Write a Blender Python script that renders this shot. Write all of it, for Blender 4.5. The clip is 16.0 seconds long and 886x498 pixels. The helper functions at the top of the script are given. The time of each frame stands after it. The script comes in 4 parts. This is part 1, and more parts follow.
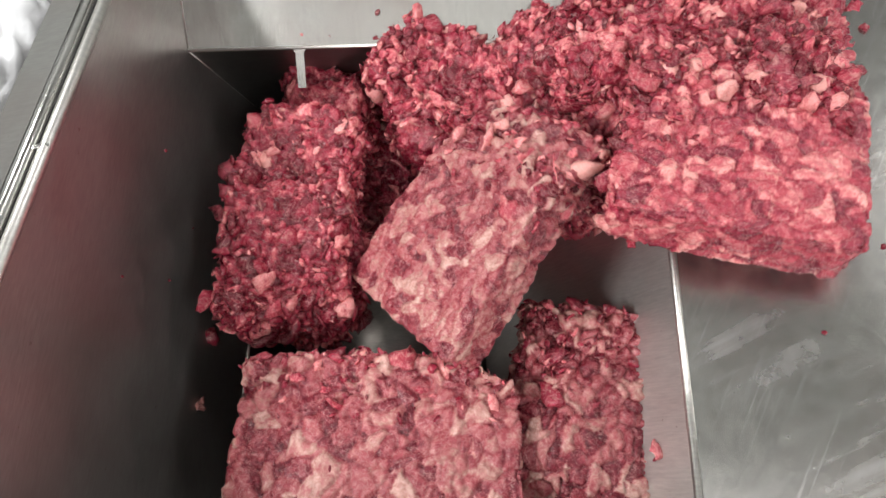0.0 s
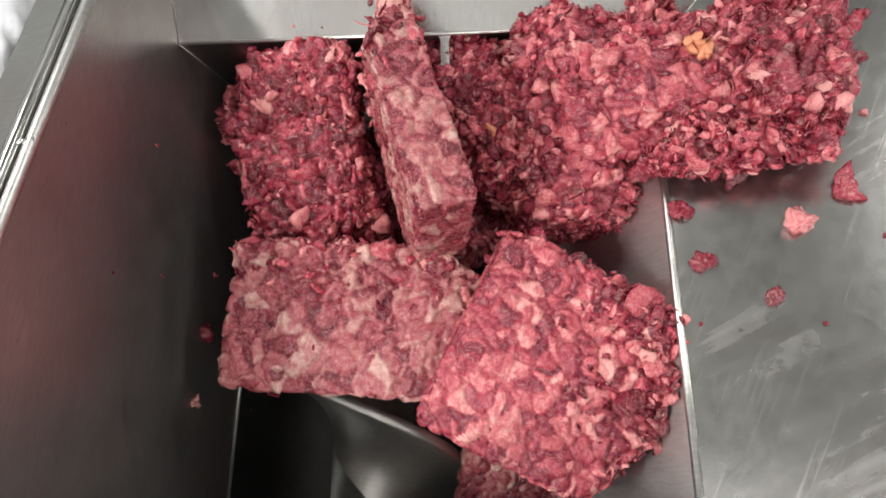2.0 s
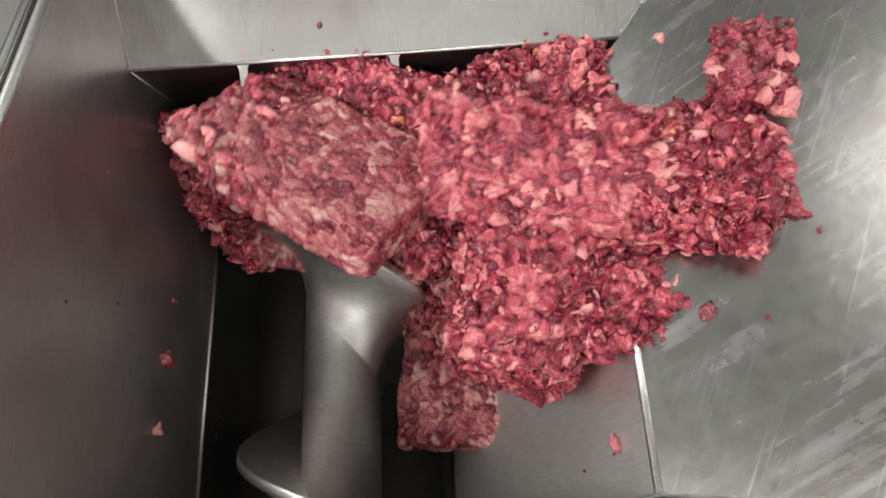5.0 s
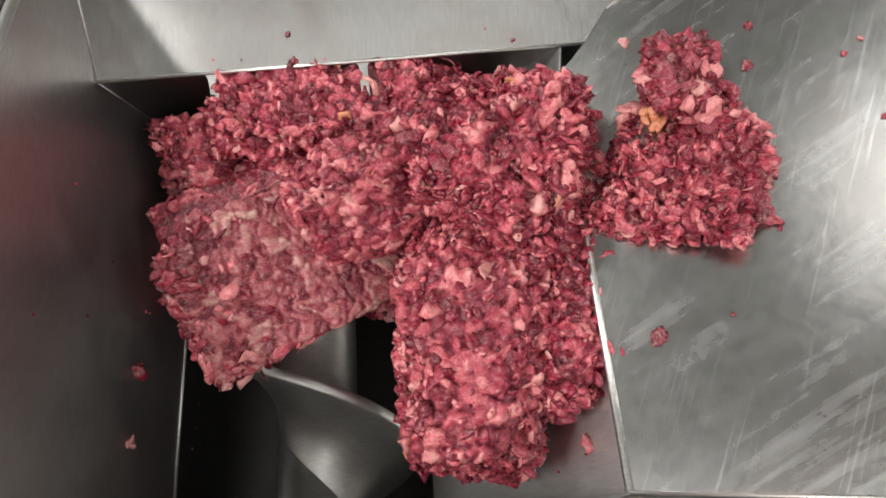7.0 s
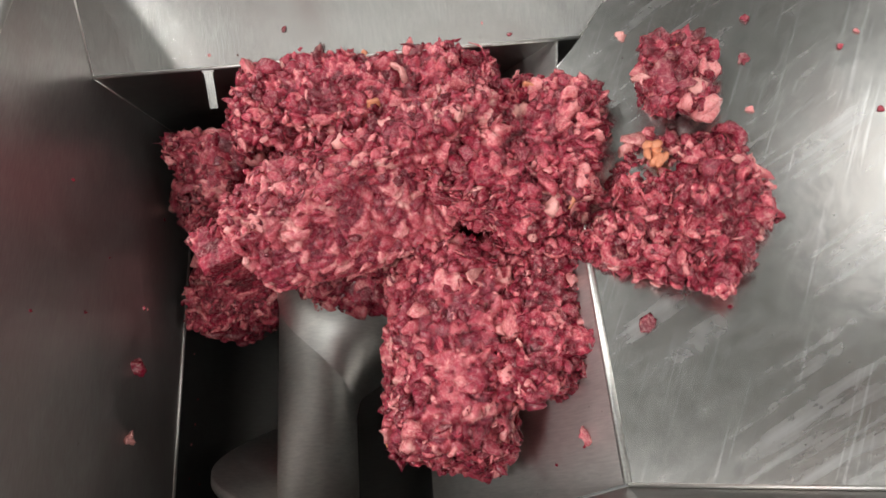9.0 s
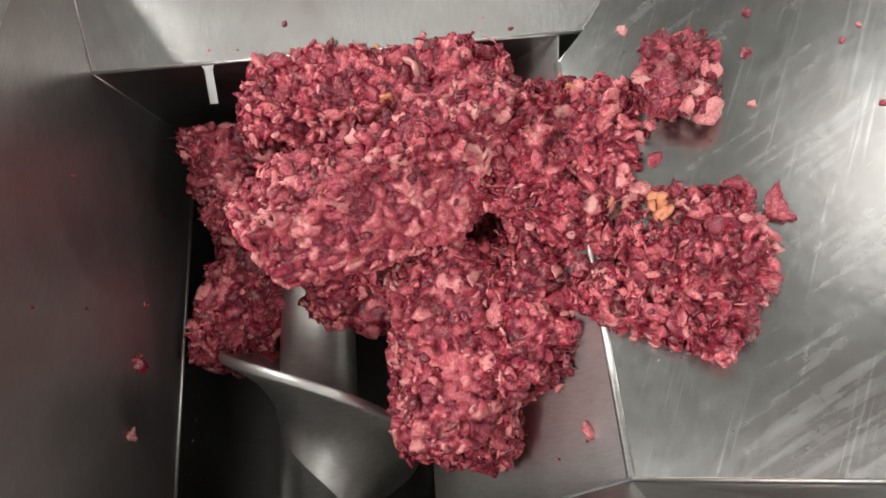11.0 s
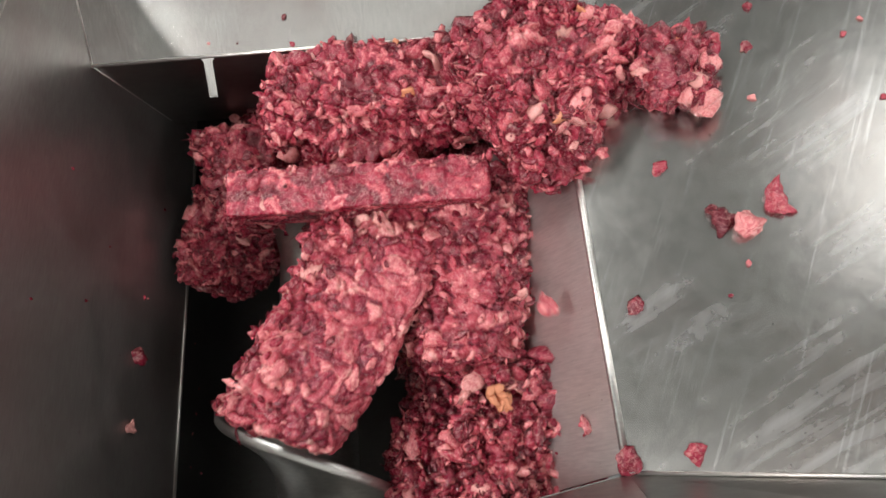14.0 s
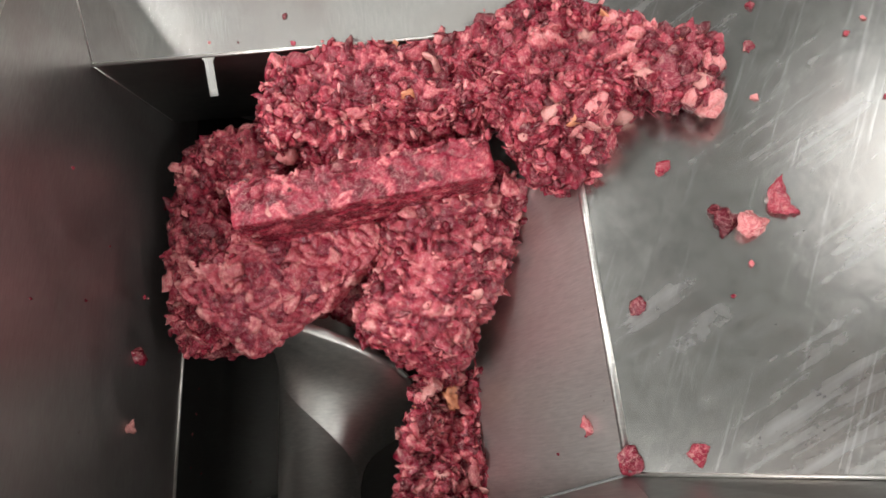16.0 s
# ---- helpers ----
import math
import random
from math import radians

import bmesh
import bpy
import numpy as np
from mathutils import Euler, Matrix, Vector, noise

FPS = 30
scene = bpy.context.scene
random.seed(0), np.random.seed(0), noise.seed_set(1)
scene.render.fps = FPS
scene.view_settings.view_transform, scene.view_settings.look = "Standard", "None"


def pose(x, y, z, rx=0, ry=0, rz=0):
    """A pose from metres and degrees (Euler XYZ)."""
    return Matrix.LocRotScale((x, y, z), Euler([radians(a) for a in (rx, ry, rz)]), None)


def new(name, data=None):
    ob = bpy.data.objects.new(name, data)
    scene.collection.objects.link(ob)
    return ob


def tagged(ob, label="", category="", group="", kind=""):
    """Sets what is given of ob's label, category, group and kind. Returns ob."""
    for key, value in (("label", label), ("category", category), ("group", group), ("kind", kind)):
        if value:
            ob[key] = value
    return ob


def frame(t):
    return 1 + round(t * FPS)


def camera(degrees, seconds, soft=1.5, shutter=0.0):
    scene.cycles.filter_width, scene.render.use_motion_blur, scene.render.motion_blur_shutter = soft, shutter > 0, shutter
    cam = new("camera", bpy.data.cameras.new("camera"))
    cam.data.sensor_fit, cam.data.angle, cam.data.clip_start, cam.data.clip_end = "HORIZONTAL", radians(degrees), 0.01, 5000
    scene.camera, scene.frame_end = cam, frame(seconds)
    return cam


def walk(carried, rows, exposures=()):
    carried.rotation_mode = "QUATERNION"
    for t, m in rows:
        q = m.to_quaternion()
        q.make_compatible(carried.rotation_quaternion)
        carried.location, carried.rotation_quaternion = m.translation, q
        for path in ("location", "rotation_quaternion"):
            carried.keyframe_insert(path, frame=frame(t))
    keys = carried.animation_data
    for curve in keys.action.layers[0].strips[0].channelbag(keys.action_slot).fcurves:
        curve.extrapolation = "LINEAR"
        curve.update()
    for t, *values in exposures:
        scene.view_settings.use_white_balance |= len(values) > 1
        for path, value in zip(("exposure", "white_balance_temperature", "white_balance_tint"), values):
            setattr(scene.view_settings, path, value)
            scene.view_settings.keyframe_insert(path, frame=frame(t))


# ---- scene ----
CAMROWS = [
    (0.0, pose(-0.0788, 0.0325, 1.3033, 19.441, 3.765, 0.952)),
    (0.5, pose(-0.0759, 0.0333, 1.298, 19.401, 3.805, 0.936)),
    (1.0, pose(-0.0707, 0.0352, 1.293, 19.211, 3.999, 1.002)),
    (1.5, pose(-0.0645, 0.0385, 1.2911, 18.976, 4.092, 0.928)),
    (2.0, pose(-0.0647, 0.0339, 1.2821, 19.021, 4.125, 0.529)),
    (2.5, pose(-0.0584, 0.0316, 1.2903, 18.855, 3.986, 0.211)),
    (3.0, pose(-0.0524, 0.0323, 1.2868, 18.97, 3.812, -0.091)),
    (3.5, pose(-0.0441, 0.0281, 1.2949, 19.154, 3.534, -0.562)),
    (4.0, pose(-0.0424, 0.0229, 1.2949, 19.669, 3.171, -1.352)),
    (6.5, pose(-0.0099, 0.0053, 1.3011, 21.123, 1.676, -4.097)),
    (7.0, pose(-0.0014, 0.002, 1.3008, 21.246, 1.617, -4.298)),
    (7.5, pose(0.0026, -0.0017, 1.302, 21.304, 1.548, -4.313)),
    (8.0, pose(0.0012, -0.0038, 1.3025, 21.164, 1.521, -4.564)),
    (10.5, pose(-0.0113, 0.0012, 1.2976, 20.532, 1.445, -4.737)),
    (11.0, pose(-0.014, 0.0007, 1.3003, 20.398, 1.306, -4.906)),
    (11.5, pose(-0.0111, -0.0015, 1.2975, 20.389, 1.292, -4.734)),
    (12.0, pose(-0.0107, -0.0053, 1.2962, 20.418, 1.244, -4.722)),
    (12.5, pose(-0.0085, -0.0065, 1.2985, 20.284, 1.241, -4.716)),
    (13.0, pose(-0.0024, -0.0095, 1.2965, 20.344, 1.444, -4.729)),
    (13.5, pose(0.001, -0.0092, 1.2959, 20.28, 1.58, -4.737)),
    (14.0, pose(-0.0019, -0.0093, 1.2957, 20.228, 1.559, -4.563)),
    (14.5, pose(-0.0017, -0.0093, 1.2939, 20.275, 1.638, -4.471)),
    (15.0, pose(-0.0021, -0.0089, 1.293, 20.201, 1.63, -4.457)),
    (15.5, pose(-0.0003, -0.009, 1.2927, 20.239, 1.619, -4.373)),
    (16.0, pose(-0.0045, -0.0078, 1.2906, 20.251, 1.544, -4.506)),
]
cam = camera(70.0, 16.0, soft=1.6, shutter=0.5)
walk(cam, CAMROWS, [(0.0, 0.18), (0.7, 0.18), (1.5, 0.1), (4.2, 0.12), (6.3, -0.02), (12.0, 0.0), (16.0, 0.08)])

# ---- light: a white-walled production hall with ceiling panels ----
world = bpy.data.worlds.new("hall_air")
world.use_nodes = True
world.node_tree.nodes["Background"].inputs[0].default_value = (0.9, 0.95, 1.0, 1)
world.node_tree.nodes["Background"].inputs[1].default_value = 0.03
scene.world = world


# ---- materials ----
def material(name):
    m = bpy.data.materials.new(name)
    m.use_nodes = True
    nt = m.node_tree
    return m, nt, nt.nodes["Principled BSDF"]


def add(nt, kind, **values):
    n = nt.nodes.new(kind)
    for key, v in values.items():
        n.inputs[key].default_value = v
    return n


def ramp(nt, stops, fac=None, mode="LINEAR"):
    n = nt.nodes.new("ShaderNodeValToRGB")
    n.color_ramp.interpolation = mode
    els = n.color_ramp.elements
    while len(els) < len(stops):
        els.new(0.5)
    for e, (p, c) in zip(els, stops):
        e.position, e.color = p, (*c, 1)
    if fac is not None:
        nt.links.new(fac, n.inputs[0])
    return n


def mix(nt, fac, a, b, blend="MIX"):
    n = nt.nodes.new("ShaderNodeMix")
    n.data_type, n.blend_type = "RGBA", blend
    for sock, v in ((n.inputs[0], fac), (n.inputs[6], a), (n.inputs[7], b)):
        if isinstance(v, (float, int)):
            sock.default_value = v
        elif isinstance(v, tuple):
            sock.default_value = (*v, 1)
        else:
            nt.links.new(v, sock)
    return n.outputs[2]


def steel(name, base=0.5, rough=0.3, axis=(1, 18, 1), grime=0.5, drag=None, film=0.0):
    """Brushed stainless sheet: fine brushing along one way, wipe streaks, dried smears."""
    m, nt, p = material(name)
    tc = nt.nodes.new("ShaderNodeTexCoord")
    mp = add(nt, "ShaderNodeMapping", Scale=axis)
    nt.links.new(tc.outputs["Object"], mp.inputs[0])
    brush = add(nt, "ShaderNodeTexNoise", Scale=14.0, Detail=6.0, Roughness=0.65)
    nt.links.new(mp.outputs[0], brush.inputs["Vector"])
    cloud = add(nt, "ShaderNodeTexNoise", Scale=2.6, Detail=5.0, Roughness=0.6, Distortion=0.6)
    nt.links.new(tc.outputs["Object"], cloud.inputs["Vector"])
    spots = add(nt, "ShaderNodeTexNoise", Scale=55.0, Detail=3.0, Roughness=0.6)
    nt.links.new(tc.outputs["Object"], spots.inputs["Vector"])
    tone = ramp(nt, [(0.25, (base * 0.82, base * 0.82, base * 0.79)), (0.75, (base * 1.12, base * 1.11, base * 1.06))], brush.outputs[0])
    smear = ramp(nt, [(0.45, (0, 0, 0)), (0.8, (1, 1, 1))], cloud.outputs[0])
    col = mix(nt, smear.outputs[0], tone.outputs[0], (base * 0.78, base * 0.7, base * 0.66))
    extra = None
    if drag is not None:
        # wiped and scraped bands across the sheet
        mp2 = add(nt, "ShaderNodeMapping", Scale=(0.9, 0.06, 1), Rotation=(0, 0, radians(drag)))
        mp2.vector_type = "TEXTURE"
        nt.links.new(tc.outputs["Object"], mp2.inputs[0])
        band = add(nt, "ShaderNodeTexNoise", Scale=2.4, Detail=2.0, Roughness=0.6)
        nt.links.new(mp2.outputs[0], band.inputs["Vector"])
        patch = ramp(nt, [(0.42, (0, 0, 0)), (0.62, (1, 1, 1))], cloud.outputs[0])
        wipe = ramp(nt, [(0.46, (0, 0, 0)), (0.68, (0.55, 0.55, 0.55))], band.outputs[0])
        extra = mix(nt, 1.0, wipe.outputs[0], patch.outputs[0], "MULTIPLY")
        col = mix(nt, extra, col, (min(1, base * 1.5),) * 3)
        mp3 = add(nt, "ShaderNodeMapping", Scale=(0.8, 0.02, 1), Rotation=(0, 0, radians(drag + 38)))
        mp3.vector_type = "TEXTURE"
        nt.links.new(tc.outputs["Object"], mp3.inputs[0])
        hair = add(nt, "ShaderNodeTexNoise", Scale=3.0, Detail=2.0)
        nt.links.new(mp3.outputs[0], hair.inputs["Vector"])
        scratch = ramp(nt, [(0.6, (0, 0, 0)), (0.7, (0.4, 0.4, 0.4))], hair.outputs[0])
        col = mix(nt, scratch.outputs[0], col, (min(1, base * 1.6),) * 3)
    fleck = ramp(nt, [(0.72, (0, 0, 0)), (0.76, (1, 1, 1))], spots.outputs[0])
    sub = nt.nodes.new("ShaderNodeMath")
    sub.operation = "MULTIPLY"
    sub.inputs[1].default_value = grime
    nt.links.new(fleck.outputs[0], sub.inputs[0])
    col = mix(nt, sub.outputs[0], col, (0.12, 0.03, 0.025))
    if film:
        # dried red film in hand-wide smears, its red also standing in for mirrored meat
        sm = add(nt, "ShaderNodeMapping", Scale=(1, 1.0, 0.45), Rotation=(radians(35), 0, 0))
        sm.vector_type = "TEXTURE"
        nt.links.new(tc.outputs["Object"], sm.inputs[0])
        haze = add(nt, "ShaderNodeTexNoise", Scale=5.0, Detail=7.0, Roughness=0.6, Distortion=0.8)
        nt.links.new(sm.outputs[0], haze.inputs["Vector"])
        veil = ramp(nt, [(0.3, (film * 0.35,) * 3), (0.7, (film,) * 3)], haze.outputs[0])
        col = mix(nt, veil.outputs[0], col, (0.22, 0.08, 0.08))
        bare = nt.nodes.new("ShaderNodeMath")
        bare.operation = "SUBTRACT"
        bare.inputs[0].default_value = 1.0
        nt.links.new(veil.outputs[0], bare.inputs[1])
        nt.links.new(bare.outputs[0], p.inputs["Metallic"])
    nt.links.new(col, p.inputs["Base Color"])
    r = nt.nodes.new("ShaderNodeMapRange")
    r.inputs["To Min"].default_value, r.inputs["To Max"].default_value = rough * 0.75, rough * 1.35
    both = mix(nt, 0.5, brush.outputs[0], cloud.outputs[0])
    nt.links.new(both, r.inputs["Value"])
    nt.links.new(r.outputs[0], p.inputs["Roughness"])
    if extra is not None:
        rise = nt.nodes.new("ShaderNodeMath")
        rise.operation = "MULTIPLY_ADD"
        rise.inputs[1].default_value = 0.1
        nt.links.new(extra, rise.inputs[0])
        nt.links.new(r.outputs[0], rise.inputs[2])
        nt.links.new(rise.outputs[0], p.inputs["Roughness"])
    p.inputs["Metallic"].default_value = 1.0
    b = add(nt, "ShaderNodeBump", Strength=0.12, Distance=0.002)
    nt.links.new(brush.outputs[0], b.inputs["Height"])
    wav = add(nt, "ShaderNodeBump", Strength=0.15, Distance=0.02)
    nt.links.new(cloud.outputs[0], wav.inputs["Height"])
    nt.links.new(b.outputs[0], wav.inputs["Normal"])
    nt.links.new(wav.outputs[0], p.inputs["Normal"])
    return m


RED = [(0.0, (0.085, 0.00261, 0.0106)), (0.25, (0.165, 0.00522, 0.0194)), (0.48, (0.28, 0.0139, 0.0396)), (0.66, (0.4, 0.0365, 0.066)),
       (0.82, (0.62, 0.122, 0.145)), (1.0, (0.78, 0.296, 0.29))]
BLOCK = [(0.0, (0.09, 0.00522, 0.0158)), (0.25, (0.22, 0.0157, 0.0387)), (0.5, (0.39, 0.0435, 0.0704)), (0.68, (0.5, 0.087, 0.11)),
         (0.85, (0.66, 0.204, 0.211)), (1.0, (0.78, 0.357, 0.326))]
PALE = [(0.0, (0.07, 0.00522, 0.0123)), (0.22, (0.18, 0.0157, 0.0299)), (0.45, (0.33, 0.0574, 0.0739)), (0.65, (0.4, 0.115, 0.119)),
        (0.85, (0.46, 0.22, 0.195)), (1.0, (0.57, 0.34, 0.295))]


def math_node(nt, op, a, b, c=None):
    n = nt.nodes.new("ShaderNodeMath")
    n.operation = op
    for sock, v in zip(n.inputs, (a, b, c)):
        if v is None:
            continue
        if isinstance(v, (int, float)):
            sock.default_value = v
        else:
            nt.links.new(v, sock)
    return n.outputs[0]


def meat_material(name, stops, scale=24.0, island=False, shift=0.0, fat=0.66, k=1.0, calm=1.0):
    """Frozen minced trimmings: pieces of lean, sinew and fat, each with a tone of its own, marbled and fibrous."""
    m, nt, p = material(name)
    tc = nt.nodes.new("ShaderNodeTexCoord")
    co = tc.outputs["Object"]
    warp = add(nt, "ShaderNodeTexNoise", Scale=26.0 * k, Detail=2.5, Roughness=0.5)
    nt.links.new(co, warp.inputs["Vector"])
    pos = nt.nodes.new("ShaderNodeVectorMath")
    pos.operation = "MULTIPLY_ADD"
    pos.inputs[1].default_value = (0.07 / k,) * 3
    nt.links.new(warp.outputs[1], pos.inputs[0])
    nt.links.new(co, pos.inputs[2])
    at = pos.outputs[0]
    fine = add(nt, "ShaderNodeTexVoronoi", Scale=scale * 2.3 * k)
    fine.feature = "SMOOTH_F1"
    fine.inputs["Smoothness"].default_value = 0.12
    nt.links.new(at, fine.inputs["Vector"])
    sep = nt.nodes.new("ShaderNodeSeparateColor")
    nt.links.new(fine.outputs["Color"], sep.inputs[0])
    grain = add(nt, "ShaderNodeTexNoise", Scale=(75.0 if k == 1 else 130.0) * k, Detail=7.0, Roughness=0.72, Distortion=1.2)
    nt.links.new(co, grain.inputs["Vector"])
    wide = add(nt, "ShaderNodeTexNoise", Scale=6.0 * k, Detail=3.0, Roughness=0.6)
    nt.links.new(co, wide.inputs["Vector"])
    if island:
        info = nt.nodes.new("ShaderNodeObjectInfo")
        geo = nt.nodes.new("ShaderNodeNewGeometry")
        rnd = math_node(nt, "FRACT", math_node(nt, "ADD", geo.outputs["Random Per Island"], info.outputs["Random"]), 0)
    else:
        tone = nt.nodes.new("ShaderNodeAttribute")
        tone.attribute_name = "tone"
        rnd = tone.outputs["Fac"]
    v = math_node(nt, "MULTIPLY_ADD", math_node(nt, "POWER", rnd, 1.5), 0.9, -0.31 + shift + 0.12 * (1 - calm))
    v = math_node(nt, "MULTIPLY_ADD", grain.outputs[0], 1.1 * (0.4 + 0.6 * calm), math_node(nt, "ADD", v, 0.26 * (1 - calm) - 0.14))
    v = math_node(nt, "MULTIPLY_ADD", sep.outputs[0], 0.16, v)
    # fibres run along the piece
    run = add(nt, "ShaderNodeMapping", Scale=(14.0 * k, 90.0 * k, 50.0 * k), Rotation=(0.5, 0.2, 0.6))
    nt.links.new(at, run.inputs[0])
    fibre = add(nt, "ShaderNodeTexNoise", Scale=1.0, Detail=4.0, Roughness=0.6, Distortion=1.5)
    nt.links.new(run.outputs[0], fibre.inputs["Vector"])
    v = math_node(nt, "ADD", v, math_node(nt, "MULTIPLY_ADD", fibre.outputs[0], 0.36, -0.18))
    if not island:
        v = math_node(nt, "ADD", v, math_node(nt, "MULTIPLY_ADD", wide.outputs[0], 0.3, -0.15))
    col = ramp(nt, stops, v).outputs[0]
    vein = add(nt, "ShaderNodeTexNoise", Scale=30.0 * k, Detail=4.0, Distortion=2.2)
    nt.links.new(co, vein.inputs["Vector"])
    line = ramp(nt, [(0.475, (0, 0, 0)), (0.5, (0.5, 0.5, 0.5)), (0.525, (0, 0, 0))], vein.outputs[0])
    col = mix(nt, line.outputs[0], col, (0.6, 0.3, 0.29))
    lard = add(nt, "ShaderNodeTexNoise", Scale=21.0 * k, Detail=3.0, Distortion=0.8)
    nt.links.new(at, lard.inputs["Vector"])
    spot = ramp(nt, [(fat, (0, 0, 0)), (fat + 0.09, (0.85, 0.85, 0.85))], lard.outputs[0])
    tint = mix(nt, wide.outputs[0], (0.68, 0.36, 0.34), (0.68, 0.33, 0.26))
    col = mix(nt, spot.outputs[0], col, tint)
    nt.links.new(col, p.inputs["Base Color"])
    rr = nt.nodes.new("ShaderNodeMapRange")
    rr.inputs["To Min"].default_value, rr.inputs["To Max"].default_value = 0.08, 0.45
    nt.links.new(grain.outputs[0], rr.inputs["Value"])
    nt.links.new(rr.outputs[0], p.inputs["Roughness"])
    p.inputs["Specular IOR Level"].default_value = 0.55
    b = add(nt, "ShaderNodeBump", Strength=0.4, Distance=0.005)
    nt.links.new(grain.outputs[0], b.inputs["Height"])
    b2 = add(nt, "ShaderNodeBump", Strength=0.35, Distance=0.005)
    nt.links.new(fibre.outputs[0], b2.inputs["Height"])
    nt.links.new(b.outputs[0], b2.inputs["Normal"])
    nt.links.new(b2.outputs[0], p.inputs["Normal"])
    return m


def plain(name, colour, rough=0.6, metal=0.0, emit=0.0):
    m, nt, p = material(name)
    tc = nt.nodes.new("ShaderNodeTexCoord")
    n = add(nt, "ShaderNodeTexNoise", Scale=6.0, Detail=5.0)
    nt.links.new(tc.outputs["Object"], n.inputs["Vector"])
    c = ramp(nt, [(0.3, tuple(v * 0.88 for v in colour)), (0.7, tuple(min(1, v * 1.08) for v in colour))], n.outputs[0])
    nt.links.new(c.outputs[0], p.inputs["Base Color"])
    p.inputs["Roughness"].default_value, p.inputs["Metallic"].default_value = rough, metal
    if emit:
        p.inputs["Emission Color"].default_value = (*colour, 1)
        p.inputs["Emission Strength"].default_value = emit
    return m


STEEL_WALL = steel("steel_wall", 0.41, 0.36, (1, 2, 20), film=0.2)
STEEL_SLOPE = steel("steel_slope", 0.58, 0.24, (2.5, 2, 2), 0.6, drag=27)
STEEL_BACK = steel("steel_back", 0.44, 0.2, (20, 2, 2), 0.2)
# darker copy of the steel, with dim reflections put into the base colour
STEEL_DARK = steel("steel_dim_reflection", 0.36, 0.36, (2, 16, 2))
STEEL_STEEP = steel("steel_steep_wall", 0.68, 0.45, (2, 16, 2))
# near-black base: the deep shade round the screw is put into the colour
STEEL_TROUGH_SHADE = steel("steel_in_shade", 0.16, 0.5, (2, 16, 2), 0.8)
STEEL_AUGER = steel("steel_auger", 0.8, 0.43, (3, 12, 3), 0.3)
STEEL_LIP = steel("steel_rounded_edge", 0.78, 0.38, (2, 12, 2), 0.0)
STEEL_RAIL = steel("steel_polished", 0.62, 0.18, (2, 12, 2), 0.0)
MEAT_CORE = meat_material("lean_meat", RED, shift=-0.05)
MEAT_BLOCK = meat_material("frozen_block_meat", BLOCK, 19.0, calm=0.6, fat=0.65, shift=-0.02)
MEAT_PALE = meat_material("pale_frosted_meat", PALE, 23.0, calm=0.6, fat=0.68, shift=-0.05)
MEAT_BIT = meat_material("meat_piece", RED, island=True, shift=-0.05, k=0.03)
MEAT_SMALL = meat_material("small_meat_piece", RED, 30.0, island=True, shift=-0.05)
MEAT_SCRAP = meat_material("pale_scrap", BLOCK, 30.0, island=True, shift=0.12)
MEAT_BITPALE = meat_material("pale_meat_piece", BLOCK, island=True, shift=0.12, k=0.03)
FAT = plain("orange_fat", (0.68, 0.26, 0.14), 0.4)
WALLPAINT = plain("white_wall_panel", (0.4, 0.41, 0.4), 0.6)
CEILPAINT = plain("ceiling_panel", (0.42, 0.42, 0.41), 0.7)
CONCRETE = plain("grey_floor_coating", (0.2, 0.2, 0.2), 0.5)
LAMPGLOW = plain("lamp_diffuser", (1.0, 0.98, 0.94), 0.5, emit=0.36)
LAMPBODY = plain("lamp_housing", (0.7, 0.7, 0.7), 0.5)
GAP_SHADE = plain("gap_shade", (0.02, 0.02, 0.022), 0.6)
PLASTIC = plain("white_plastic_film", (0.75, 0.76, 0.78), 0.25)


# ---- builders ----
def thing(name, label, category, group="", kind="", at=(0, 0, 0)):
    e = new(name)
    e.location = at
    e.empty_display_size = 0.05
    return tagged(e, label, category, group, kind)


def link(name, me, mat, parent, label=""):
    me.materials.append(mat)
    ob = new(name, me)
    ob.parent = parent
    if label:
        ob["label"] = label
    return ob


def part(name, bm, mat, parent, label="", smooth=False):
    me = bpy.data.meshes.new(name)
    bm.normal_update()
    bm.to_mesh(me)
    bm.free()
    if smooth:
        me.polygons.foreach_set("use_smooth", [True] * len(me.polygons))
    return link(name, me, mat, parent, label)


def plate(name, pts, thick, mat, parent, label="", bevel=0.0):
    """A flat sheet: its outline, given anticlockwise as seen from inside the hopper, and its thickness behind."""
    bm = bmesh.new()
    f = bm.faces.new([bm.verts.new(p) for p in pts])
    f.normal_update()
    n = f.normal.copy()
    back = bmesh.ops.extrude_face_region(bm, geom=[f])["geom"]
    bmesh.ops.translate(bm, verts=[v for v in back if isinstance(v, bmesh.types.BMVert)], vec=-n * thick)
    bmesh.ops.recalc_face_normals(bm, faces=bm.faces)
    if bevel:
        bmesh.ops.bevel(bm, geom=bm.edges[:], offset=bevel, segments=2, affect="EDGES")
    return part(name, bm, mat, parent, label)


def tube(name, a, b, r, mat, parent, label="", n=20):
    bm = bmesh.new()
    a, b = Vector(a), Vector(b)
    m = Matrix.Translation((a + b) / 2) @ (b - a).to_track_quat("Z", "Y").to_matrix().to_4x4()
    bmesh.ops.create_cone(bm, cap_ends=True, segments=n, radius1=r, radius2=r, depth=(b - a).length, matrix=m)
    return part(name, bm, mat, parent, label, True)


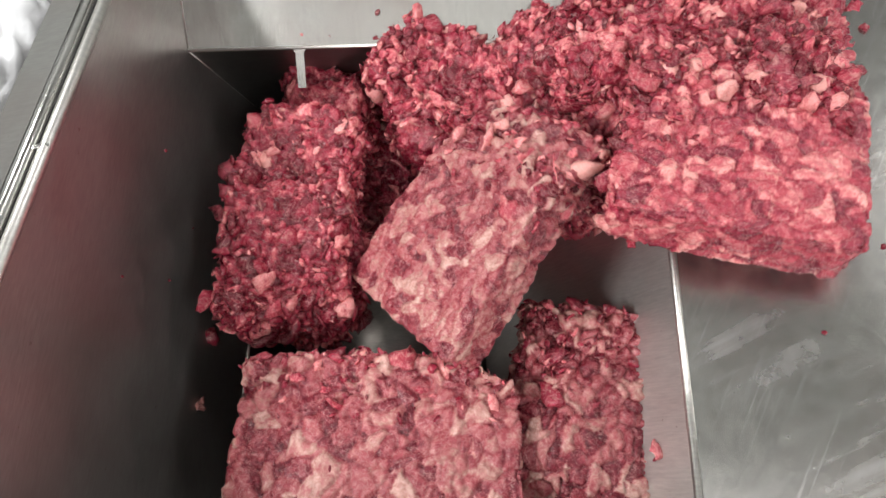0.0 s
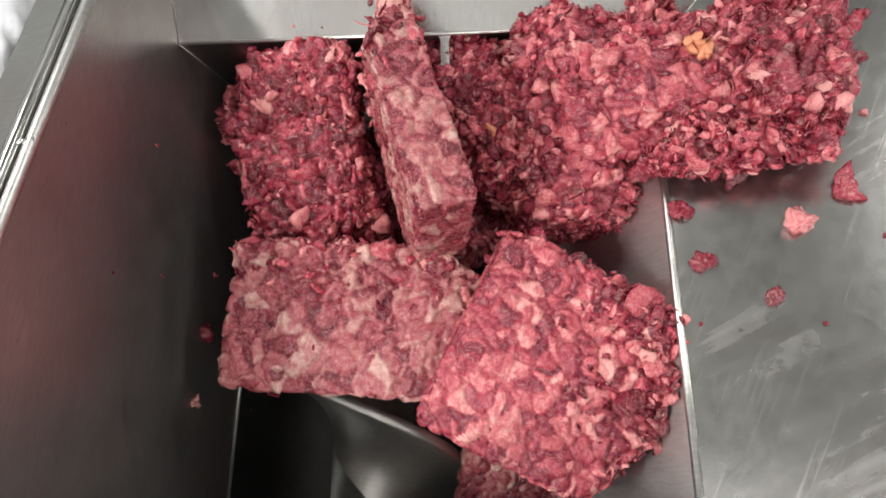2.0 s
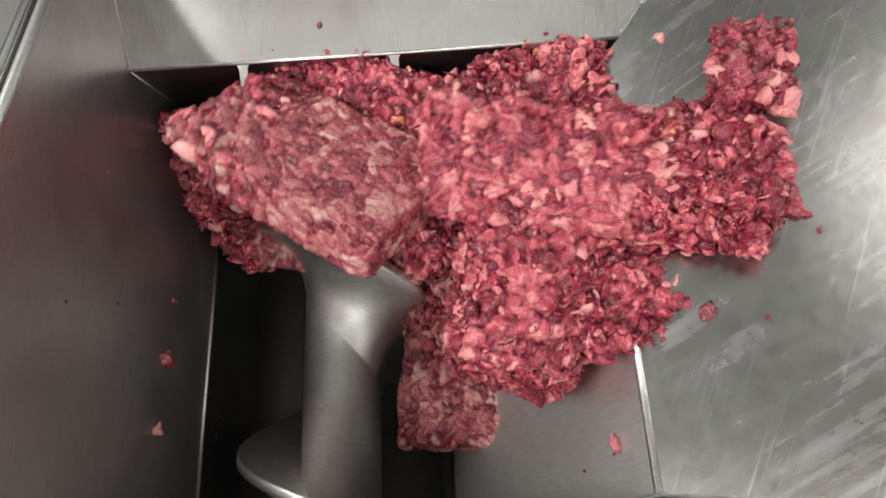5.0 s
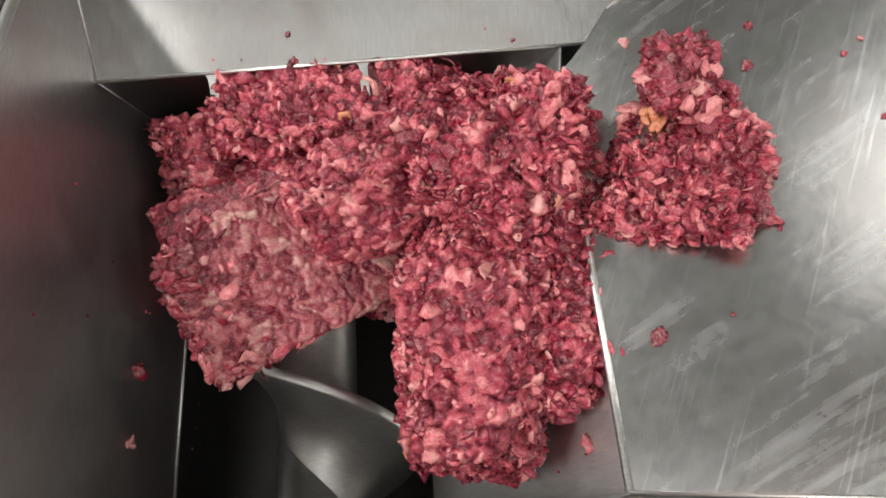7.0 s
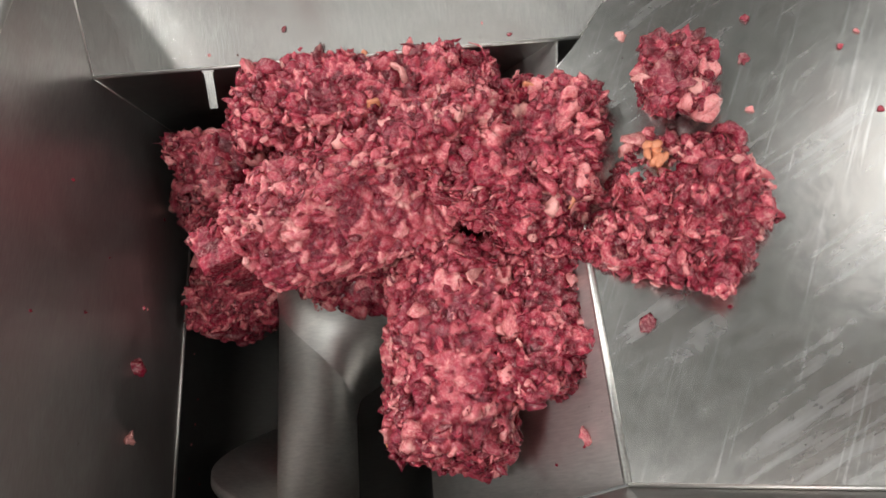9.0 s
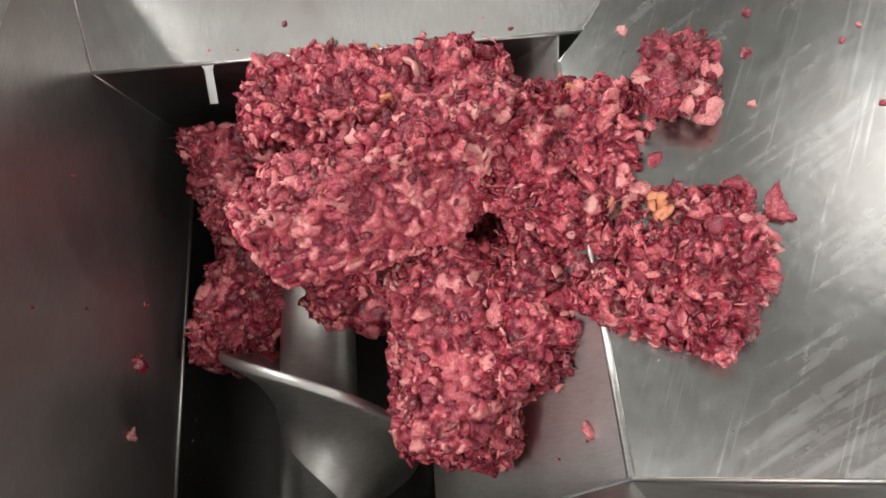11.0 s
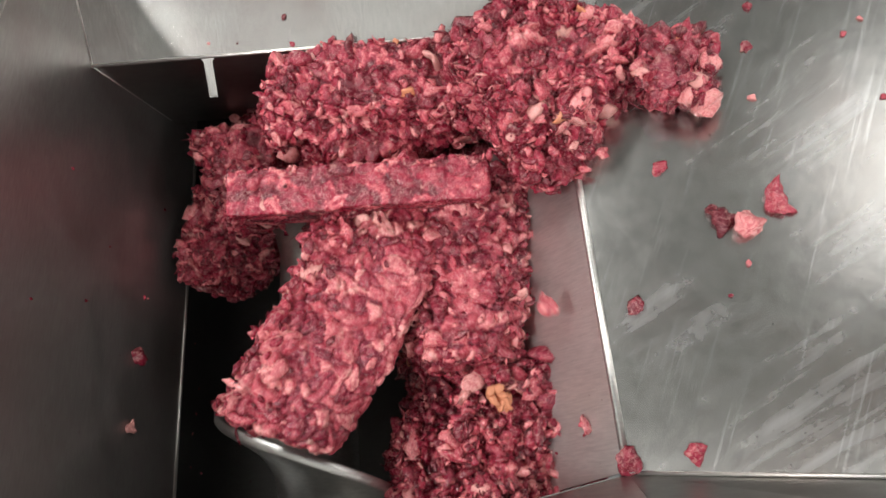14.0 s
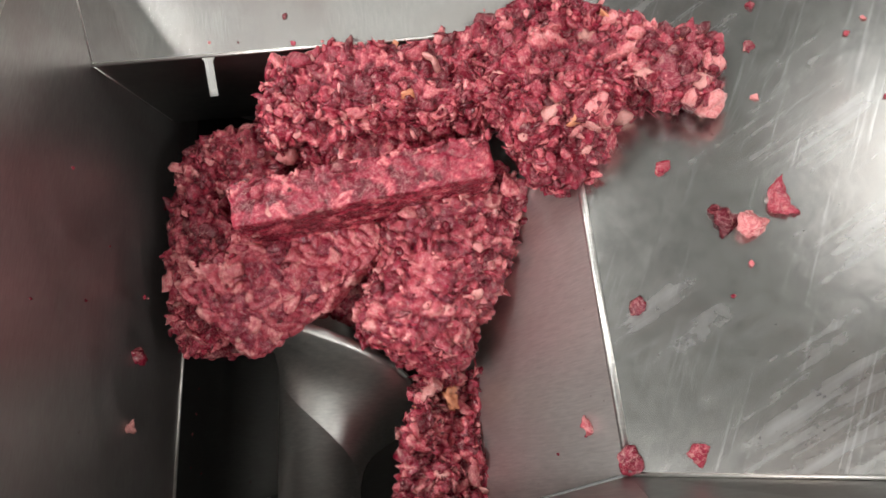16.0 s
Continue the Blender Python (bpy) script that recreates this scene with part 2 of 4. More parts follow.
def box(name, a, b, mat, parent, label="", bevel=0.003):
    bm = bmesh.new()
    c = [(x + y) / 2 for x, y in zip(a, b)]
    bmesh.ops.create_cube(bm, size=1, matrix=Matrix.Translation(c) @ Matrix.Diagonal((*[abs(y - x) for x, y in zip(a, b)], 1)))
    if bevel:
        bmesh.ops.bevel(bm, geom=bm.edges[:], offset=bevel, segments=2, affect="EDGES")
    return part(name, bm, mat, parent, label)


# ---- the hall round the machine ----
hall = [("floor", (-3.5, -3.5, -1.75), (3.5, 4.5, -1.7), CONCRETE), ("ceiling", (-3.5, -3.5, 3.2), (3.5, 4.5, 3.3), CEILPAINT),
        ("wall_west", (-3.6, -3.5, -1.7), (-3.5, 4.5, 3.2), WALLPAINT), ("wall_east", (3.5, -3.5, -1.7), (3.6, 4.5, 3.2), WALLPAINT),
        ("wall_north", (-3.5, 4.5, -1.7), (3.5, 4.6, 3.2), WALLPAINT), ("wall_south", (-3.5, -3.6, -1.7), (3.5, -3.5, 3.2), WALLPAINT)]
for name, a, b, mat in hall:
    tagged(box(name, a, b, mat, None, bevel=0), "plain painted panel surface of the production hall", name.split("_")[0], kind="structure")


def ceiling_lamp(x, y, lx, ly, power):
    e = thing("ceiling_lamp", "white rectangular ceiling lamp with a glowing diffuser", "lamp", "ceiling lamps", at=(x, y, 3.2))
    box("housing", (-lx / 2 - 0.03, -ly / 2 - 0.03, -0.08), (lx / 2 + 0.03, ly / 2 + 0.03, -0.002), LAMPBODY, e)
    box("diffuser", (-lx / 2, -ly / 2, -0.095), (lx / 2, ly / 2, -0.082), LAMPGLOW, e, "glowing white diffuser")
    d = bpy.data.lights.new("ceiling_lamp_light", "AREA")
    d.shape, d.size, d.size_y, d.energy, d.color = "RECTANGLE", lx, ly, power, (1.0, 0.985, 0.97)
    o = new("ceiling_lamp_light", d)
    o.location = (x, y, 3.09)


# the panel at (1.0, 1.5) is unseen, added for the right slope's highlight
for lx, ly, sx, sy, w in ((-0.2, -1.0, 2.8, 1.7, 5.4), (-1.95, -1.0, 0.1, 1.7, 0.22), (1.0, 1.5, 0.9, 1.2, 5.0), (0.3, -2.6, 2.2, 0.5, 60), (-3.1, -1.0, 0.6, 1.8, 180), (2.6, -1.4, 0.6, 1.8, 62), (-2.2, 2.9, 0.6, 1.6, 95), (2.4, 2.9, 0.6, 1.6, 50)):
    ceiling_lamp(lx, ly, sx, sy, w)

# ---- the hopper ----
hopper = thing("grinder_hopper", "brushed stainless steel hopper of an industrial meat grinder", "hopper")
RIM0, RIM1 = 0.366, 0.145
YB, YF, XL, XR = 1.03, -0.015, -0.83, 0.317
TB, TR = math.tan(radians(35)), math.tan(radians(19))


def lw(z):
    return XL - 0.05 * z


plate("left_wall", [(lw(-0.57), YF - 0.5, -0.57), (lw(-0.57), 1.3, -0.57), (lw(-0.03), 1.08, -0.03), (lw(0.0), YB, 0), (lw(0.36), 1.55, 0.36), (lw(0.264), 1.2, 0.264), (lw(0.513), YF - 0.5, 0.513)], 0.006, STEEL_WALL, hopper, "brushed steel wall smeared with meat residue")
bx = 0.405
SY = (0.45 - XR) * TR / TB
plate("back_slope", [(lw(0) + 0.001, YB, 0), (bx, YB, 0), (0.45, YB + SY, SY * TB), (1.3, YB + (1.3 - XR) * TR / TB, (1.3 - XR) * TR), (lw(0.338), YB + (1.3 - XR) * TR / TB, (1.3 - XR) * TR)], 0.006, STEEL_BACK, hopper, "bright brushed steel slope")
plate("right_slope", [(XR, YF, 0), (1.3, YF - 0.1, (1.3 - XR) * TR), (1.3, YB + (1.3 - XR) * TR / TB, (1.3 - XR) * TR), (0.45, YB + SY, (0.45 - XR) * TR), (bx, YB + 0.002, (bx - XR) * TR), (XR, YB - 0.09, 0)], 0.006, STEEL_SLOPE, hopper, "scratched brushed steel loading slope")
plate("corner_web", [(bx, YB, -0.001), (bx, YB + 0.002, (bx - XR) * TR), (0.45, YB + SY, SY * TB + 0.001)], 0.003, STEEL_BACK, hopper)
plate("right_wall", [(XR, YF, -0.002), (XR, YB - 0.09, -0.002), (XR + 0.03, YB + 0.09, -0.002), (-0.08, YB + 0.09, -0.6), (-0.08, YF - 0.1, -0.6)], 0.006, STEEL_STEEP, hopper, "steep dark stained steel wall")
plate("corner_gusset", [(XR, YB - 0.09, -0.003), (bx, YB, -0.003), (bx, YB + 0.06, -0.3), (XR - 0.02, YB + 0.06, -0.3)], 0.004, STEEL_DARK, hopper)
# recessed plate: its dark reflection comes from the darker steel colour
plate("back_wall", [(lw(-0.42), 1.125, -0.42), (XR, 1.125, -0.42), (bx, YB + 0.004, -0.004), (lw(0), YB + 0.004, -0.004)], 0.006, STEEL_DARK, hopper, "steel back wall, darkened for its dim reflection")
FL = YF - 0.2
# front plates take the darker steel to stand for what they mirror
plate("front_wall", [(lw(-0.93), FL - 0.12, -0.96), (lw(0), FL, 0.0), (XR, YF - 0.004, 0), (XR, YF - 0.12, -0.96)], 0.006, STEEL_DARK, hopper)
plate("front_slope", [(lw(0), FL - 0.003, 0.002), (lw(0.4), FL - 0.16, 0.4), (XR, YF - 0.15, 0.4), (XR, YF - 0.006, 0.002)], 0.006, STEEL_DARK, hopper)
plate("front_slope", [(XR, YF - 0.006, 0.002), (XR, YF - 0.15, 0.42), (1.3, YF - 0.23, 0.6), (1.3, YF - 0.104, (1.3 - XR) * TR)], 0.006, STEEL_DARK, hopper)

# rolled edges that catch the light
for name, a, b, r in (("lip", (lw(0), YB, 0.001), (bx, YB, 0.001), 0.0045), ("lip", (XR, YF, 0.001), (XR, YB - 0.09, 0.001), 0.0085), ("weld_seam", (lw(0), YB, 0), (lw(-0.4), 1.12, -0.4), 0.002), ("lip", (XR, YB - 0.09, 0.001), (bx, YB, 0.001), 0.0035),
                      ("weld_seam", (XR, YF - 0.003, 0.003), (1.3, YF - 0.1, 0.343), 0.004), ("weld_seam", (lw(0), YB, 0), (lw(0.36), YB + 0.52, 0.364), 0.003),
                      ("weld_seam", (lw(-0.57), -0.2, -0.57), (lw(-0.57), 1.14, -0.57), 0.006), ("weld_seam", (0.45, YB + SY, SY * TB), (1.3, YB + (1.3 - XR) * TR / TB, (1.3 - XR) * TR), 0.003)):
    tube(name, a, b, r, STEEL_LIP, hopper, "bright rounded steel edge", 16)


def tab(x, w, length):
    """A finger of the back slope that hangs down over the dark recess, with flared shoulders."""
    c = Vector((0, -math.cos(radians(35)), -math.sin(radians(35))))
    out = [(-w / 2 - 0.016, 0.0), (-w / 2 - 0.006, 0.004), (-w / 2, 0.014), (-w / 2, length), (w / 2, length), (w / 2, 0.014), (w / 2 + 0.006, 0.004), (w / 2 + 0.016, 0)]
    pts = [Vector((x + u, YB, 0.001)) + c * v for u, v in out]
    plate("tab", pts, 0.006, STEEL_BACK, hopper, "short bright steel finger")


tab(-0.543, 0.021, 0.098)
tab(-0.163, 0.021, 0.098)

# trough round the auger
AX, AZ = -0.397, -0.577
bm = bmesh.new()
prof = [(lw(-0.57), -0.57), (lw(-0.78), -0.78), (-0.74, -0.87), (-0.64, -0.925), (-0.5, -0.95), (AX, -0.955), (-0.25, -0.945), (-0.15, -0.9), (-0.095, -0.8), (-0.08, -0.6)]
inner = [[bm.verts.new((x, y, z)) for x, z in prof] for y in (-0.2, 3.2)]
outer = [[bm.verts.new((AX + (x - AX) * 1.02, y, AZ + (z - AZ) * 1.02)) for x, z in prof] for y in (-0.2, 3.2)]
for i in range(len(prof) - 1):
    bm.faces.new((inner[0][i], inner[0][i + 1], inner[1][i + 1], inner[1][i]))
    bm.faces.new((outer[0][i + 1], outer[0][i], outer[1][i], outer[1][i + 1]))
part("trough", bm, STEEL_TROUGH_SHADE, hopper, "rounded steel screw trough", True)
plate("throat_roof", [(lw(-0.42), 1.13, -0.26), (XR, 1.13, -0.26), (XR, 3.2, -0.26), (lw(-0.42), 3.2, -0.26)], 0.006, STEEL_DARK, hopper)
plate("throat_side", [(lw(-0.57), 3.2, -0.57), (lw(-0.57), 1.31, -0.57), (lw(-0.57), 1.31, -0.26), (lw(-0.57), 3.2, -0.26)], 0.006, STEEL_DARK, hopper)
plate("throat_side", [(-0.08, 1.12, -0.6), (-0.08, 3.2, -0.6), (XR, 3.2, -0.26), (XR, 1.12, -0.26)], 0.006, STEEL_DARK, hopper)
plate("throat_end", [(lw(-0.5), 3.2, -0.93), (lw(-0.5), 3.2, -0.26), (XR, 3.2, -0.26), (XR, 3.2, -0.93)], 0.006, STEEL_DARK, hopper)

# rim along the left wall: bevelled edge, round rail, dark gap, outer flange
def rim(y, dx=0.0, dz=0.0):
    z = RIM0 + (0.5 - y) * RIM1
    return Vector((lw(z) + dx, y, z + dz))


tube("rim_edge", rim(-0.5, -0.008, -0.004), rim(1.56, -0.008, -0.004), 0.0115, STEEL_LIP, hopper, "bright rounded rim edge")
tube("rim_rail", rim(-0.5, -0.034, 0.004), rim(1.57, -0.034, 0.004), 0.0115, STEEL_RAIL, hopper, "polished round rim rail")
tube("rim_joint", rim(0.565, 0.0, 0.0), rim(0.555, -0.034, 0.006), 0.006, STEEL_RAIL, hopper, "welded rim joint")
plate("outer_flange", [rim(-0.5, -0.17, -0.05), rim(1.57, -0.17, -0.05), rim(1.57, -0.085, -0.03), rim(-0.5, -0.085, -0.03)][::-1], 0.006, STEEL_DARK, hopper, "grey outer steel flange")
# added black strip: paints the shade of the open gap beside the rail
plate("gap_shade_strip", [rim(-0.5, -0.085, -0.06), rim(1.57, -0.085, -0.06), rim(1.57, -0.03, -0.06), rim(-0.5, -0.03, -0.06)][::-1], 0.004, GAP_SHADE, hopper, "black strip standing in for the shaded gap under the rail")

# crumpled film over the crate beside the machine
bag = thing("plastic_bag", "crumpled white translucent plastic bag beside the hopper", "plastic bag", at=(-1.25, 0.8, 0.1))
bm = bmesh.new()
bmesh.ops.create_icosphere(bm, subdivisions=5, radius=0.17)
for v in bm.verts:
    q = v.co * 7
    v.co *= 1 + 0.3 * noise.noise(q) + 0.16 * abs(noise.noise(q * 2.3)) - 0.1 * abs(noise.noise(q * 5))
    v.co.y *= 1.7
    v.co.z *= 0.8
part("film", bm, PLASTIC, bag, smooth=True)
box("crate", (-0.2, -0.35, -1.84), (0.12, 0.35, -0.1), LAMPBODY, bag, "plain grey crate", 0.01)

# loading table beyond the slope, and the legs
plate("loading_table", [(1.3, -0.12, 0.341), (2.6, -0.12, 0.36), (2.6, 1.6, 0.36), (1.3, 1.6, 0.341)], 0.006, STEEL_SLOPE, hopper)
for x, y in ((-0.86, -0.4), (-0.86, 3.1), (1.28, -0.1), (1.28, 1.5), (2.5, 0.0), (2.5, 1.5), (0.3, 3.1)):
    box("leg", (x - 0.03, y - 0.03, -1.7), (x + 0.03, y + 0.03, -0.55 if x < 0.5 else 0.3), STEEL_WALL, hopper)

# ---- feed auger ----
auger = thing("feed_auger", "grey steel feed screw with one helical flight, turning in the trough", "auger", at=(AX, 0, AZ))
PITCH, RA, RS = 0.679, 0.285, 0.112
bm = bmesh.new()
bmesh.ops.create_cone(bm, cap_ends=True, segments=64, radius1=RS, radius2=RS, depth=3.3, matrix=Matrix.Translation((0, 1.55, 0)) @ Matrix.Rotation(radians(90), 4, "X"))
part("shaft", bm, STEEL_AUGER, auger, "smooth round steel shaft", True)
bm = bmesh.new()
rows_ = []
N = 360
for i in range(N + 1):
    y = -0.1 + 3.25 * i / N
    a = 2 * math.pi * y / PITCH
    ring = []
    for r, dy in ((RS * 0.96, -0.24), (RS + 0.004, -0.19), (RS + 0.016, -0.14), (RS + 0.04, -0.1), (RS + 0.08, -0.06), (RA - 0.05, -0.036), (RA - 0.004, -0.015), (RA, -0.01), (RA, 0.012), (RA - 0.004, 0.015), (RA - 0.05, 0.0), (RS + 0.03, -0.04), (RS * 0.96, -0.05)):
        ring.append(bm.verts.new((r * math.cos(a), y + dy, r * math.sin(a))))
    rows_.append(ring)
for p, q in zip(rows_, rows_[1:]):
    for k in range(12):
        bm.faces.new((p[k], p[k + 1], q[k + 1], q[k]))
for end in (rows_[0], rows_[-1]):
    bm.faces.new(end)
bmesh.ops.recalc_face_normals(bm, faces=bm.faces)
fl = part("flight", bm, STEEL_AUGER, auger, "thick helical steel flight", True)


# ---- meat ----
def ico(sub):
    bm = bmesh.new()
    bmesh.ops.create_icosphere(bm, subdivisions=sub, radius=1)
    v = np.array([x.co[:] for x in bm.verts])
    f = np.array([[x.index for x in fc.verts] for fc in bm.faces])
    bm.free()
    return v, f


ICO1, ICO2, ICO3 = ico(1), ico(2), ico(3)


def chunk_shape(seed, base, amp=0.85):
    """A cut scrap of meat: a rounded lump with a few flat cut sides, slightly bent and dented."""
    rs = np.random.RandomState(seed)
    v, f = base
    off = Vector(rs.uniform(-50, 50, 3))
    sides = rs.normal(0, 1, (8, 3))
    sides /= np.linalg.norm(sides, axis=1)[:, None] * rs.uniform(0.6, 1.0, 8)[:, None]
    r = (np.clip(v @ sides.T, 0, None) ** 9).sum(1) ** (1 / 9)
    p = v / np.maximum(r, 0.85)[:, None] * np.array([1.0, rs.uniform(0.65, 1.0), rs.uniform(0.26, 0.55)])
    bend = rs.uniform(-0.6, 0.6) * amp
    out = []
    for q in p:
        w = Vector(q)
        d = 1 + amp * (0.4 * noise.noise(w * 1.5 + off) + 0.22 * noise.noise(w * 3.2 + off) - 0.34 * abs(noise.noise(w * 4.2 + off)))
        q = q * d
        q[2] += bend * q[0] ** 2 + 0.38 * amp * noise.noise(Vector((q[0] * 2.4, q[1] * 2.4, 3)) + off)
        out.append(q)
    return np.array(out), f


CHUNKS = [chunk_shape(100 + i, ICO2) for i in range(14)]
FLAKES = [chunk_shape(300 + i, ICO2 if i % 3 == 0 else ICO1, 0.7) for i in range(9)]
CHUNK_ME = []
for i in range(14):
    v, f = chunk_shape(100 + i, ICO2)
    pair = []
    for mat in (MEAT_BIT, MEAT_BITPALE, FAT):
        me = bpy.data.meshes.new("meat_chunk")
        me.from_pydata(v.tolist(), [], f.tolist())
        me.polygons.foreach_set("use_smooth", [True] * len(me.polygons))
        me.materials.append(mat)
        pair.append(me)
    CHUNK_ME.append(pair)


def turn_to(n, rs, lean=0.5):
    """A turn whose z lies near n, with a random spin."""
    n = Vector(n) + Vector(rs.normal(0, lean, 3))
    return n.to_track_quat("Z", "Y").to_matrix() @ Matrix.Rotation(rs.uniform(0, 6.283), 3, "Z")


def core_mesh(dims, seed, power, rough, step=0.0065, wild=0.0, cell=30.0, cuts=0, torn=None, lift=0.5, rag=(0, 1)):
    """A lump of packed trimmings: a body bounded by flat sides, whose surface is a mosaic of pressed pieces.
    Every piece has a height and a tone of its own; torn gives how loose the packing is along the way rag."""
    rs = np.random.RandomState(seed)
    off = Vector(rs.uniform(-40, 40, 3))
    n = [max(8, int(d / step)) for d in dims]
    half = np.array(dims) / 2
    sides = [np.eye(3)[i] * k / half[i] for i in range(3) for k in (1, -1)]
    for _ in range(cuts):
        a = rs.uniform(0, 6.283)
        w = np.array([math.cos(a), math.sin(a), rs.uniform(-0.5, 0.9)]) / half
        sides.append(w / np.linalg.norm(w * half) / rs.uniform(0.9, 1.12))
    sides = np.array(sides)
    index, keys, faces = {}, [], []

    def vid(key):
        if key not in index:
            index[key] = len(keys)
            keys.append(key)
        return index[key]

    for ax in range(3):
        b, c = (ax + 1) % 3, (ax + 2) % 3
        for side in (0, n[ax]):
            for i in range(n[b]):
                for j in range(n[c]):
                    quad = []
                    for di, dj in ((0, 0), (1, 0), (1, 1), (0, 1)):
                        key = [0, 0, 0]
                        key[ax], key[b], key[c] = side, i + di, j + dj
                        quad.append(vid(tuple(key)))
                    faces.append(quad if side else quad[::-1])
    u = (2 * np.array(keys) / np.array(n) - 1) * half
    dots = np.clip(u @ sides.T, 0, None)
    r = (dots ** power).sum(1) ** (1 / power)
    edge = np.clip((r / dots.max(1) - 1) * power, 0, 1)
    p = u / r[:, None]
    g = (dots / r[:, None]) ** (power - 1) @ sides
    g /= np.linalg.norm(g, axis=1)[:, None]
    verts, tones = [], []
    for at, nn, e in zip(p, g, edge):
        q = Vector(at) + off
        loose = 1.0 if torn is None else min(1.0, max(torn, 0.5 + 2.2 * (at[0] * rag[0] + at[1] * rag[1]) / dims[1]))
        big = noise.noise(q * 3.2) * 0.075 * wild + noise.noise(q * 6.5) * (0.01 + 0.05 * wild) + noise.noise(q * 13) * 0.011
        w = q * cell + Vector((noise.noise(q * 20), noise.noise(q * 20 + off), noise.noise(q * 19))) * 0.9
        dist, pts = noise.voronoi(w)
        h = math.sin(pts[0].x * 12.99 + pts[0].y * 78.2 + pts[0].z * 37.7) * 43758.5453
        h -= math.floor(h)
        near = noise.voronoi(w * 2.3)[1][0]
        h2 = math.sin(near.x * 12.99 + near.y * 78.2 + near.z * 37.7) * 43758.5453
        wide = 0.16 + 0.14 * loose
        gap = min(dist[1] - dist[0], wide) / wide
        piece = (h - 0.5) * 0.024 * lift + (gap ** 0.5 - 1) * 0.018 - dist[0] * 0.009 * loose
        fine = noise.noise(q * 75) * 0.003 - abs(noise.noise(q * 42)) * 0.007 * (0.4 + 0.6 * loose)
        chip = -max(0.0, noise.noise(q * 11) + 0.1) * 0.04 * e
        d = rough * (big * (0.5 + 0.5 * loose) + piece * (0.7 + 0.3 * loose) + chip * (0.35 + loose)) + fine
        verts.append((Vector(at) + Vector(nn) * d)[:])
        tones.append(0.78 * h + 0.22 * (h2 - math.floor(h2)))
    me = bpy.data.meshes.new("core")
    me.from_pydata(verts, [], faces)
    me.attributes.new("tone", "FLOAT", "POINT").data.foreach_set("value", tones)
    me.polygons.foreach_set("use_smooth", [True] * len(me.polygons))
    me.update()
    return me


def strand(rs, length, width):
    """A thin curved ribbon of sinew, tapered to both ends."""
    a, k = rs.uniform(0, 6.283), rs.uniform(-14, 14)
    p, pts = np.zeros(3), []
    for i in range(7):
        pts.append(p.copy())
        p = p + length / 6 * np.array([math.cos(a), math.sin(a), rs.uniform(-0.4, 0.5)])
        a += k * length / 6 + rs.uniform(-0.4, 0.4)
    v, f = [], []
    for i, q in enumerate(pts):
        w = width * (0.15 + math.sin(math.pi * i / 6))
        v += [q + (w, 0, 0), q + (0, w, w * 0.4), q - (w, 0, 0), q - (0, w, w * 0.4)]
    for i in range(6):
        for j in range(4):
            m, o = i * 4, (j + 1) % 4
            f += [(m + j, m + o, m + 4 + o), (m + j, m + 4 + o, m + 4 + j)]
    return np.array(v), np.array(f)


